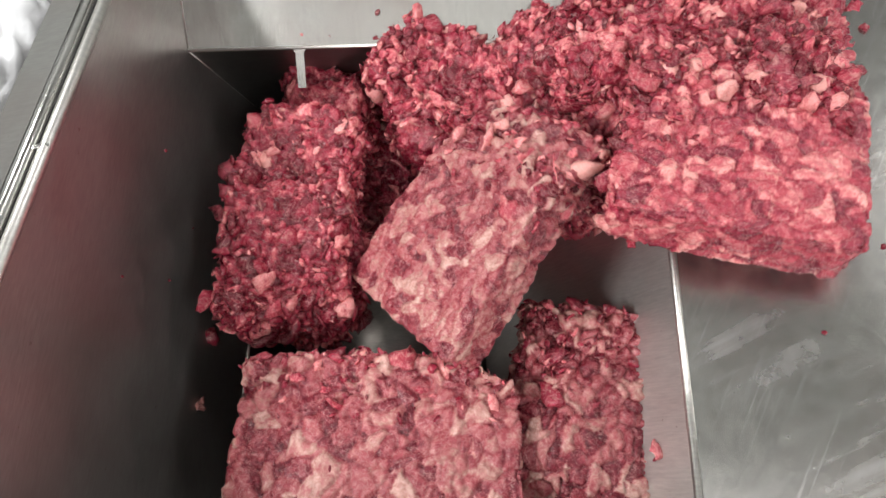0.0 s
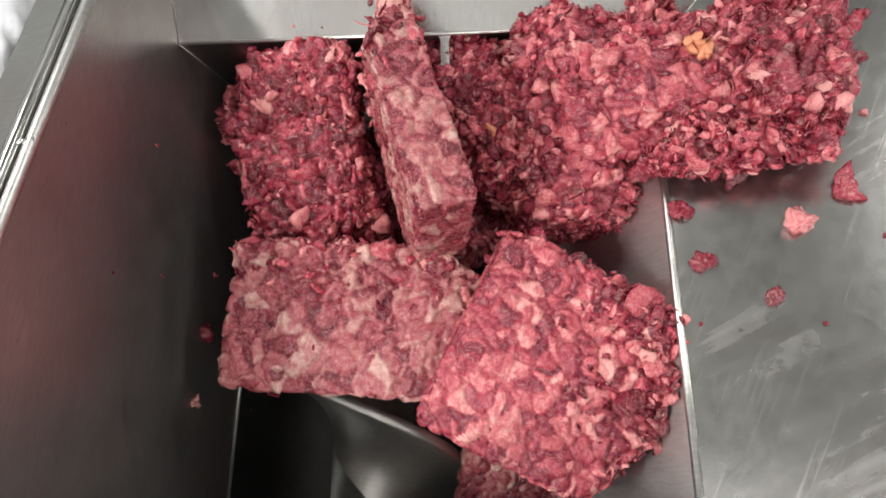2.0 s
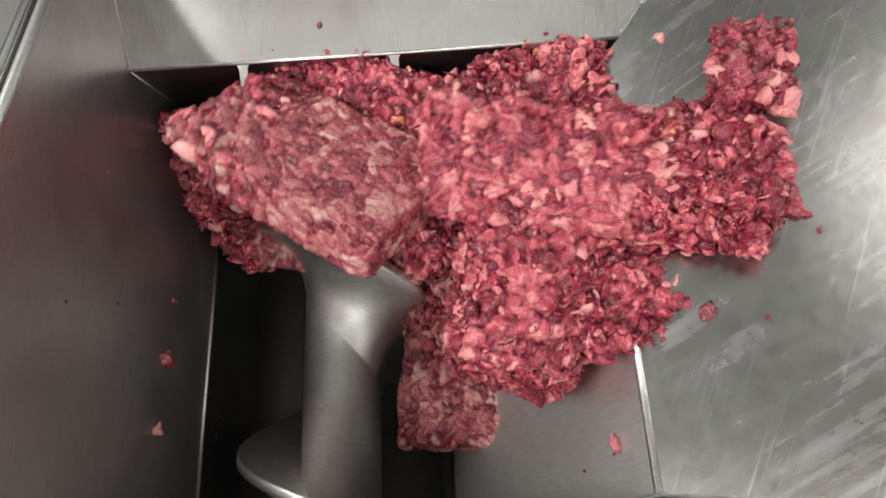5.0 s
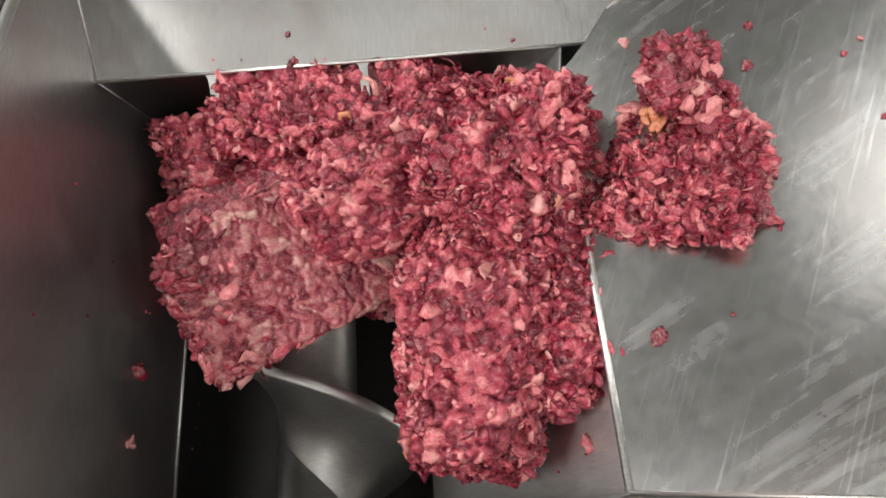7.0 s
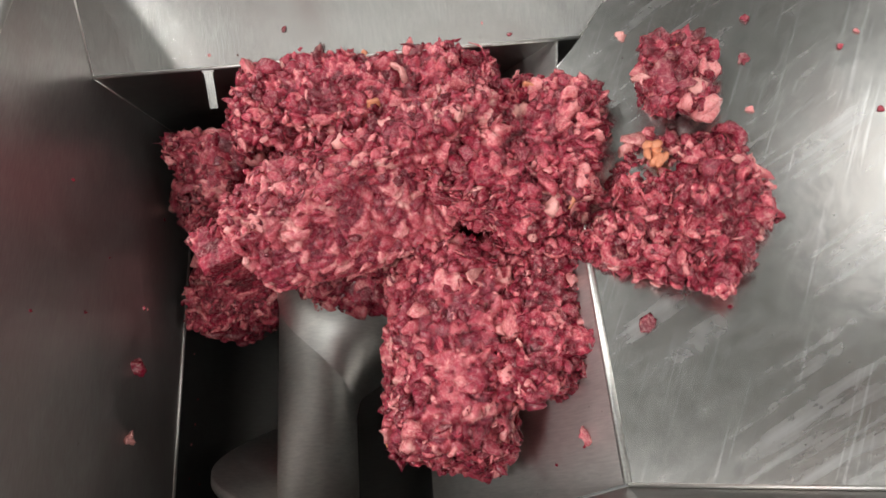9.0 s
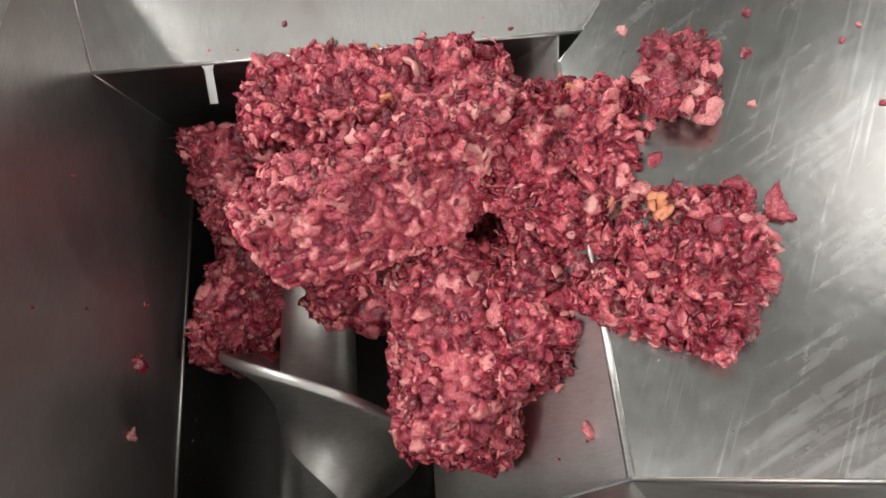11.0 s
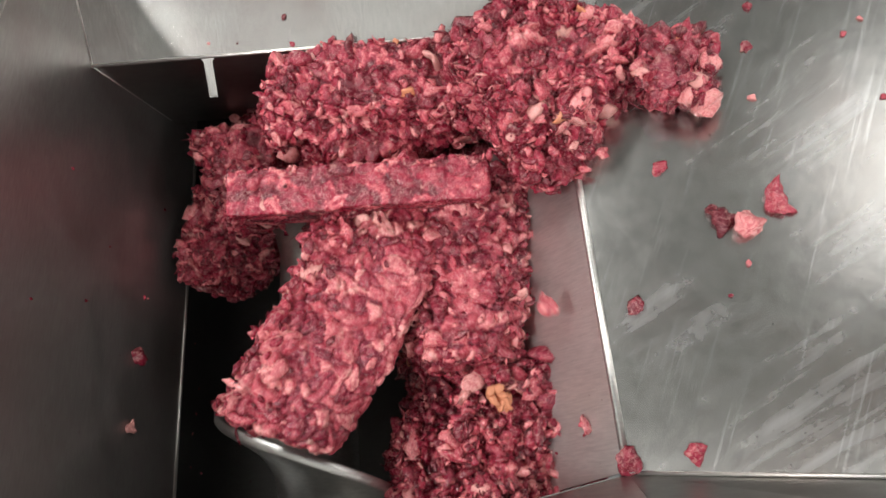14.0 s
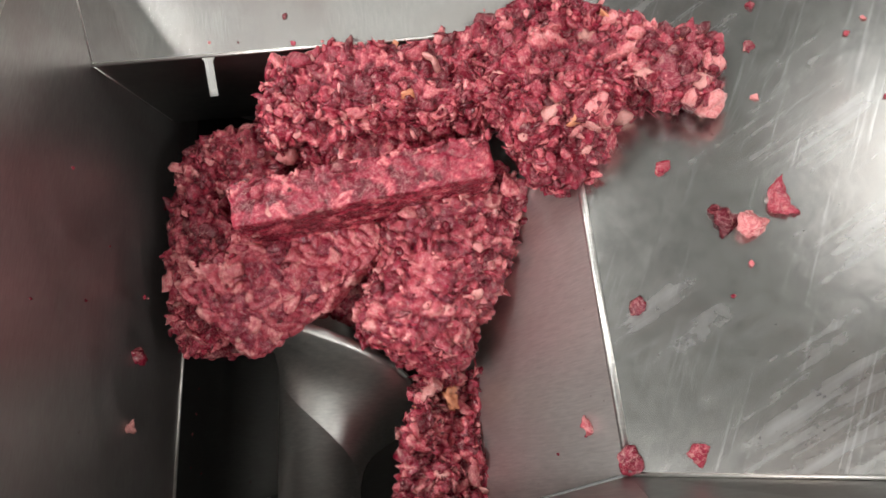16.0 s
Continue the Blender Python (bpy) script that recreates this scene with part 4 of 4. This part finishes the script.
    walk(loose_pile, [(0, pose(0.443, 0.776, 0.120, 0, -19, -7.0)), (1.5, pose(0.425, 0.767, 0.120, 0, -19, -7.1)), (2.5, pose(0.437, 0.770, 0.120, 0, -19, -7.8)),
        (3.5, pose(0.522, 0.768, 0.110, 0, -19, -8.6)), (3.9, pose(0.532, 0.730, 0.100, 0, -19, -11.2)), (4.2, pose(0.467, 0.617, 0.070, 0, -19, -21.6)),
        (5.2, pose(0.452, 0.623, 0.070, 0, -19, -22.7)), (6.3, pose(0.503, 0.636, 0.070, 0, -19, -23.9)), (8.2, pose(0.495, 0.616, 0.070, 0, -19, -24.6)),
        (9.4, pose(0.470, 0.487, 0.060, 0, -19, -34.7)), (10.3, pose(0.443, 0.433, 0.060, 0, -19, -34.7)), (11, pose(0.456, 0.402, 0.060, 0, -19, -34.9)),
        (11.7, pose(0.457, 0.409, 0.050, 0, -19, -34.7)), (12.1, pose(0.439, 0.386, 0.040, 0, -19, -28.7)), (12.5, pose(0.390, 0.317, 0.030, 0, -10, -24.7)),
        (12.8, pose(0.345, 0.260, 0.030, 0, -4, -18.7)), (13, pose(0.272, 0.197, 0.030, 0, 0, -13.4)), (13.1, pose(0.238, 0.209, 0.040, 0, 2, -10.7)),
        (13.5, pose(0.166, 0.142, 0.000, 0, 8, -4.7)), (14, pose(0.123, 0.067, -0.170, 0, 18, -4.6)), (14.5, pose(0.074, 0.054, -0.280, 0, 34, -4.5)),
        (15.3, pose(0.054, 0.098, -0.360, 0, 50, -4.4)), (16, pose(-0.033, 0.111, -0.420, 0, 62, -4.5))])
    walk(small_pile, [(0, pose(0.524, 0.784, 0.200, 0, -19, -9.0)), (1.5, pose(0.520, 0.767, 0.200, 0, -19, -9.1)), (3.5, pose(0.593, 0.725, 0.200, 0, -19, -10.6)),
        (4.2, pose(0.612, 0.755, 0.200, 0, -19, -11.6)), (6.3, pose(0.538, 0.812, 0.130, 0, -19, -13.9)), (8.2, pose(0.540, 0.811, 0.130, 0, -19, -14.6)),
        (10.3, pose(0.535, 0.779, 0.130, 0, -19, -14.7)), (12.5, pose(0.532, 0.787, 0.130, 0, -19, -14.7)), (14.5, pose(0.533, 0.784, 0.130, 0, -19, -14.5)),
        (16, pose(0.535, 0.782, 0.130, 0, -19, -14.5))])
    walk(centre_mound, [(0, pose(0.266, 0.934, 0.030, 0, -8, -9.0)), (1.5, pose(0.226, 0.935, -0.020, 0, -8, -9.1)), (3.5, pose(0.191, 0.942, -0.120, 0, 0, -10.6)),
        (4.2, pose(0.167, 0.920, -0.140, 0, 0, -11.6)), (5.2, pose(0.176, 0.794, -0.020, 0, 0, -12.7)), (6.3, pose(0.140, 0.682, 0.060, 0, 0, -19.9)),
        (8.2, pose(0.144, 0.681, 0.050, 0, 0, -20.6)), (10.3, pose(0.276, 0.670, -0.020, 0, -4, -24.7)), (11, pose(0.280, 0.679, -0.020, 0, -4, -24.9)),
        (11.8, pose(0.297, 0.669, -0.000, 0, -6, -28.7)), (12.5, pose(0.319, 0.734, 0.030, 0, -8, -38.7)), (13.1, pose(0.283, 0.812, 0.050, 0, -8, -44.7)),
        (13.5, pose(0.261, 0.836, 0.050, 0, -8, -48.7)), (14.5, pose(0.254, 0.851, 0.050, 0, -8, -50.5)), (16, pose(0.291, 0.838, 0.050, 0, -8, -54.5))])
    walk(sliding_lump, [(0, pose(0.249, 0.796, -0.140, 0, 0, -9.0)), (2.5, pose(0.305, 0.769, -0.120, 0, 0, -9.8)), (3.5, pose(0.388, 0.695, -0.060, 0, 0, -10.6)),
        (3.9, pose(0.417, 0.631, -0.040, 0, 0, -21.2)), (4.2, pose(0.431, 0.513, -0.020, 0, 0, -41.6)), (5.2, pose(0.343, 0.417, -0.060, 0, 0, -22.7)),
        (6.3, pose(0.320, 0.348, -0.070, 0, 8, -17.9)), (7, pose(0.290, 0.330, -0.090, 0, 8, -16.3)), (8.2, pose(0.249, 0.336, -0.110, 0, 8, -16.6)),
        (10.3, pose(0.221, 0.369, -0.120, 0, 8, -16.7)), (11, pose(0.204, 0.368, -0.130, 0, 8, -18.9)), (11.8, pose(0.220, 0.358, -0.140, 0, 8, -18.7)),
        (12.5, pose(0.174, 0.267, -0.160, 0, 8, -18.7)), (13, pose(0.135, 0.217, -0.240, 0, 8, -14.7)), (13.5, pose(-0.026, 0.105, -0.340, 0, 8, -12.7)),
        (14.5, pose(-0.016, 0.139, -0.440, 0, 30, -8.5)), (16, pose(0.023, 0.068, -0.500, 0, 60, -4.5))])
    walk(ribbed_slab, [(0, pose(0.417, 0.885, 0.060, 0, -10, 11.0)), (2.5, pose(0.406, 0.822, 0.060, 0, -10, 10.2)), (3.5, pose(0.412, 0.855, 0.020, 0, -8, -0.6)),
        (4.2, pose(0.384, 0.776, 0.020, 0, 0, -31.6)), (5.2, pose(0.154, 0.631, 0.040, 0, 0, -2.7)), (6.3, pose(0.013, 0.690, -0.060, 58, 0, 16.1)),
        (7, pose(-0.019, 0.696, -0.030, 58, 0, 21.7)), (7.5, pose(-0.105, 0.601, 0.030, 58, 0, 23.7)), (8.2, pose(-0.150, 0.648, 0.000, 58, 0, 25.4)),
        (10.3, pose(-0.099, 0.588, 0.030, 58, 0, 23.3)), (11, pose(-0.109, 0.613, 0.030, 58, 0, 23.1)), (11.7, pose(-0.119, 0.602, 0.030, 58, 0, 24.3)),
        (11.9, pose(-0.039, 0.623, 0.080, 58, 0, 28.3)), (12, pose(-0.008, 0.612, 0.120, 58, 0, 33.3)), (12.15, pose(-0.065, 0.517, 0.140, 58, -3, 45.3)),
        (12.3, pose(-0.144, 0.422, 0.120, 58, -5, 53.3)), (12.5, pose(-0.186, 0.278, 0.060, 58, -8, 66.0)), (12.8, pose(-0.258, 0.260, -0.060, 58, -5, 64.0)),
        (13.1, pose(-0.284, 0.269, -0.100, 34, -2, 55.3)), (13.5, pose(-0.305, 0.291, -0.110, 10, 0, 58.0)), (14, pose(-0.231, 0.382, -0.120, 10, 0, 63.0)),
        (14.5, pose(-0.221, 0.443, -0.140, 10, 0, 66.0)), (15, pose(-0.232, 0.479, -0.170, 10, 0, 62.0)), (15.3, pose(-0.264, 0.507, -0.200, 10, 0, 54.0)),
        (16, pose(-0.328, 0.589, -0.240, 10, 0, 40.0))])
    walk(straight_log, [(0, pose(-0.317, 0.898, -0.420, 0, 0, -3.0)), (4.2, pose(-0.251, 0.867, -0.420, 0, 0, 8.4)), (6.3, pose(-0.469, 0.861, -0.320, 0, 0, 21.1)),
        (8.2, pose(-0.322, 0.645, -0.100, 0, 0, 27.4)), (10.3, pose(-0.214, 0.672, -0.080, 0, 0, 23.3)), (11, pose(-0.185, 0.680, -0.080, 0, 0, 21.1)),
        (12.2, pose(-0.182, 0.683, -0.090, 6, 0, 21.3)), (12.8, pose(-0.192, 0.680, -0.080, 8, 0, 17.3)), (13.1, pose(-0.178, 0.678, -0.080, 10, 0, 9.3)),
        (13.5, pose(-0.164, 0.682, -0.080, 12, 0, 6.3)), (14, pose(-0.176, 0.662, -0.080, 18, 0, -0.6)), (14.5, pose(-0.196, 0.660, -0.080, 20, 0, -3.5)),
        (15.3, pose(-0.222, 0.678, -0.080, 20, 0, -3.4)), (16, pose(-0.171, 0.653, -0.080, 10, 0, 7.5))])
    walk(under_heap, [(0, pose(-0.248, 0.916, -0.420, 0, 0, 1.0)), (1.5, pose(-0.216, 0.898, -0.420, 0, 0, 0.1)), (3, pose(-0.117, 0.727, -0.300, 0, 0, -0.9)),
        (4.2, pose(-0.183, 0.902, -0.420, 0, 0, -1.6)), (6.3, pose(-0.184, 0.749, -0.360, 0, 0, -3.9)), (8.2, pose(-0.137, 0.760, -0.360, 0, 0, -4.6)),
        (10.3, pose(-0.099, 0.662, -0.340, 0, 0, -4.7)), (11.8, pose(0.002, 0.651, -0.280, 0, 0, -4.7)), (12.5, pose(0.165, 0.549, -0.120, 0, 0, -4.7)),
        (13, pose(0.044, 0.731, -0.260, 0, 0, -4.7)), (13.5, pose(-0.063, 0.832, -0.340, 0, 0, -4.7)), (14.5, pose(-0.093, 0.770, -0.360, 0, 0, -4.5)),
        (16, pose(-0.145, 0.686, -0.360, 0, 0, -4.5))])
    walk(scraps[33], [(0, pose(0.487, 0.606, 0.063, 0, -19, 51)), (0.5, pose(0.533, 0.545, 0.079, 0, -19, 51)), (0.8, pose(0.481, 0.342, 0.061, 0, -19, 51)), (1.5, pose(0.484, 0.345, 0.062, 0, -19, 51)), (2.5, pose(0.484, 0.347, 0.062, 0, -19, 51)), (3.5, pose(0.488, 0.346, 0.063, 0, -19, 51)), (4.2, pose(0.483, 0.343, 0.061, 0, -19, 51)), (6.3, pose(0.419, 0.266, 0.040, 0, -19, 51)), (8.2, pose(0.420, 0.268, 0.040, 0, -19, 51)), (10, pose(0.385, 0.298, 0.028, 0, -19, 51)), (16.0, pose(0.385, 0.298, 0.028, 0, -19, 51))])
    walk(scraps[34], [(0, pose(0.625, 0.569, 0.114, 0, -19, 118)), (1.5, pose(0.629, 0.559, 0.115, 0, -19, 118)), (2.5, pose(0.630, 0.562, 0.116, 0, -19, 118)), (3.5, pose(0.636, 0.563, 0.118, 0, -19, 118)), (4.2, pose(0.634, 0.547, 0.117, 0, -19, 118)), (6.3, pose(0.653, 0.494, 0.124, 0, -19, 118)), (8.2, pose(0.654, 0.495, 0.124, 0, -19, 118)), (10.3, pose(0.673, 0.476, 0.131, 0, -19, 118)), (11, pose(0.672, 0.472, 0.130, 0, -19, 118)), (12.5, pose(0.675, 0.476, 0.131, 0, -19, 118)), (14.5, pose(0.673, 0.472, 0.131, 0, -19, 118)), (16.0, pose(0.673, 0.472, 0.131, 0, -19, 118))])
    walk(scraps[35], [(0, pose(0.510, 0.489, 0.073, 0, -19, 185)), (10.3, pose(0.620, 0.449, 0.111, 0, -19, 185)), (11, pose(0.620, 0.437, 0.111, 0, -19, 185)), (12.5, pose(0.612, 0.425, 0.109, 0, -19, 185)), (14.5, pose(0.613, 0.421, 0.109, 0, -19, 185)), (16.0, pose(0.613, 0.421, 0.109, 0, -19, 185))])
    walk(scraps[36], [(0, pose(0.388, 0.664, 0.031, 0, -19, 252)), (10.3, pose(0.589, 0.469, 0.100, 0, -19, 252)), (11, pose(0.589, 0.460, 0.100, 0, -19, 252)), (12.5, pose(0.573, 0.455, 0.094, 0, -19, 252)), (14.5, pose(0.575, 0.454, 0.095, 0, -19, 252)), (16.0, pose(0.575, 0.454, 0.095, 0, -19, 252))])
    walk(scraps[37], [(0, pose(0.324, 0.567, 0.009, 0, -19, 319)), (1.5, pose(0.336, 0.556, 0.013, 0, -19, 319)), (2.5, pose(0.337, 0.551, 0.014, 0, -19, 319)), (3.5, pose(0.336, 0.553, 0.014, 0, -19, 319)), (4.2, pose(0.322, 0.484, 0.009, 0, -19, 319)), (5.5, pose(0.163, 0.536, -0.046, 0, -19, 319)), (7, pose(0.139, 0.682, -0.054, 0, -19, 319)), (16.0, pose(0.139, 0.682, -0.054, 0, -19, 319))])
    walk(scraps[38], [(0, pose(0.370, 0.496, 0.025, 0, -19, 26)), (1.5, pose(0.380, 0.471, 0.028, 0, -19, 26)), (2.5, pose(0.331, 0.365, 0.011, 0, -19, 26)), (3.2, pose(0.191, 0.284, -0.037, 0, -19, 26)), (4.5, pose(0.063, 0.546, -0.081, 0, -19, 26)), (7, pose(0.113, 0.689, -0.064, 0, -19, 26)), (16.0, pose(0.113, 0.689, -0.064, 0, -19, 26))])
    walk(scraps[39], [(0, pose(0.444, 0.680, 0.049, 0, -19, 93)), (4.2, pose(0.517, 0.641, 0.074, 0, -19, 93)), (6.3, pose(0.511, 0.681, 0.072, 0, -19, 93)), (10.3, pose(0.473, 0.626, 0.059, 0, -19, 93)), (11, pose(0.475, 0.627, 0.059, 0, -19, 93)), (12.2, pose(0.496, 0.706, 0.067, 0, -19, 93)), (13.5, pose(0.478, 0.591, 0.060, 0, -19, 93)), (14.5, pose(0.481, 0.589, 0.062, 0, -19, 93)), (16.0, pose(0.481, 0.589, 0.062, 0, -19, 93))])
    walk(scraps[40], [(0, pose(0.431, 0.656, 0.043, 0, -19, 160)), (6.3, pose(0.487, 0.674, 0.063, 0, -19, 160)), (10.3, pose(0.481, 0.721, 0.061, 0, -19, 160)), (11, pose(0.481, 0.718, 0.061, 0, -19, 160)), (12.5, pose(0.473, 0.697, 0.058, 0, -19, 160)), (13.5, pose(0.378, 0.669, 0.025, 0, -19, 160)), (14.5, pose(0.375, 0.661, 0.024, 0, -19, 160)), (16.0, pose(0.375, 0.661, 0.024, 0, -19, 160))])
    walk(scraps[41], [(0, pose(0.441, 0.736, 0.044, 0, -19, 227)), (6.3, pose(0.516, 0.583, 0.070, 0, -19, 227)), (10.3, pose(0.527, 0.439, 0.074, 0, -19, 227)), (12, pose(0.574, 0.394, 0.090, 0, -19, 227)), (12.5, pose(0.600, 0.349, 0.099, 0, -19, 227)), (14.5, pose(0.601, 0.349, 0.100, 0, -19, 227)), (16.0, pose(0.601, 0.349, 0.100, 0, -19, 227))])
    walk(scraps[43], [(0, pose(0.466, 0.787, 0.058, 0, -19, 1)), (6.3, pose(0.514, 0.583, 0.075, 0, -19, 1)), (11, pose(0.421, 0.382, 0.043, 0, -19, 1)), (12.5, pose(0.381, 0.123, 0.029, 0, -19, 1)), (13.3, pose(0.333, 0.020, 0.012, 0, -19, 1)), (13.8, pose(0.320, -0.001, 0.008, 0, -19, 1)), (14.5, pose(0.319, 0.003, 0.008, 0, -19, 1)), (16.0, pose(0.319, 0.003, 0.008, 0, -19, 1))])
    walk(scraps[44], [(0, pose(0.476, 0.771, 0.059, 0, -19, 68)), (6.3, pose(0.543, 0.616, 0.083, 0, -19, 68)), (11, pose(0.493, 0.367, 0.065, 0, -19, 68)), (12.5, pose(0.466, 0.200, 0.056, 0, -19, 68)), (13.1, pose(0.446, 0.019, 0.049, 0, -19, 68)), (13.5, pose(0.441, 0.006, 0.047, 0, -19, 68)), (14.5, pose(0.442, 0.007, 0.048, 0, -19, 68)), (16.0, pose(0.442, 0.007, 0.048, 0, -19, 68))])
    walk(scraps[45], [(0, pose(0.435, 0.897, 0.047, 0, -19, 135)), (6.3, pose(0.440, 0.602, 0.049, 0, -19, 135)), (11, pose(0.359, 0.473, 0.021, 0, -19, 135)), (12.5, pose(0.355, 0.094, 0.020, 0, -19, 135)), (13.2, pose(0.407, 0.355, 0.038, 0, -19, 135)), (13.6, pose(0.402, 0.361, 0.036, 0, -19, 135)), (13.9, pose(0.257, 0.301, -0.014, 0, -19, 135)), (14.4, pose(0.163, 0.632, -0.047, 0, -19, 135)), (16.0, pose(0.163, 0.632, -0.047, 0, -19, 135))])


motions()
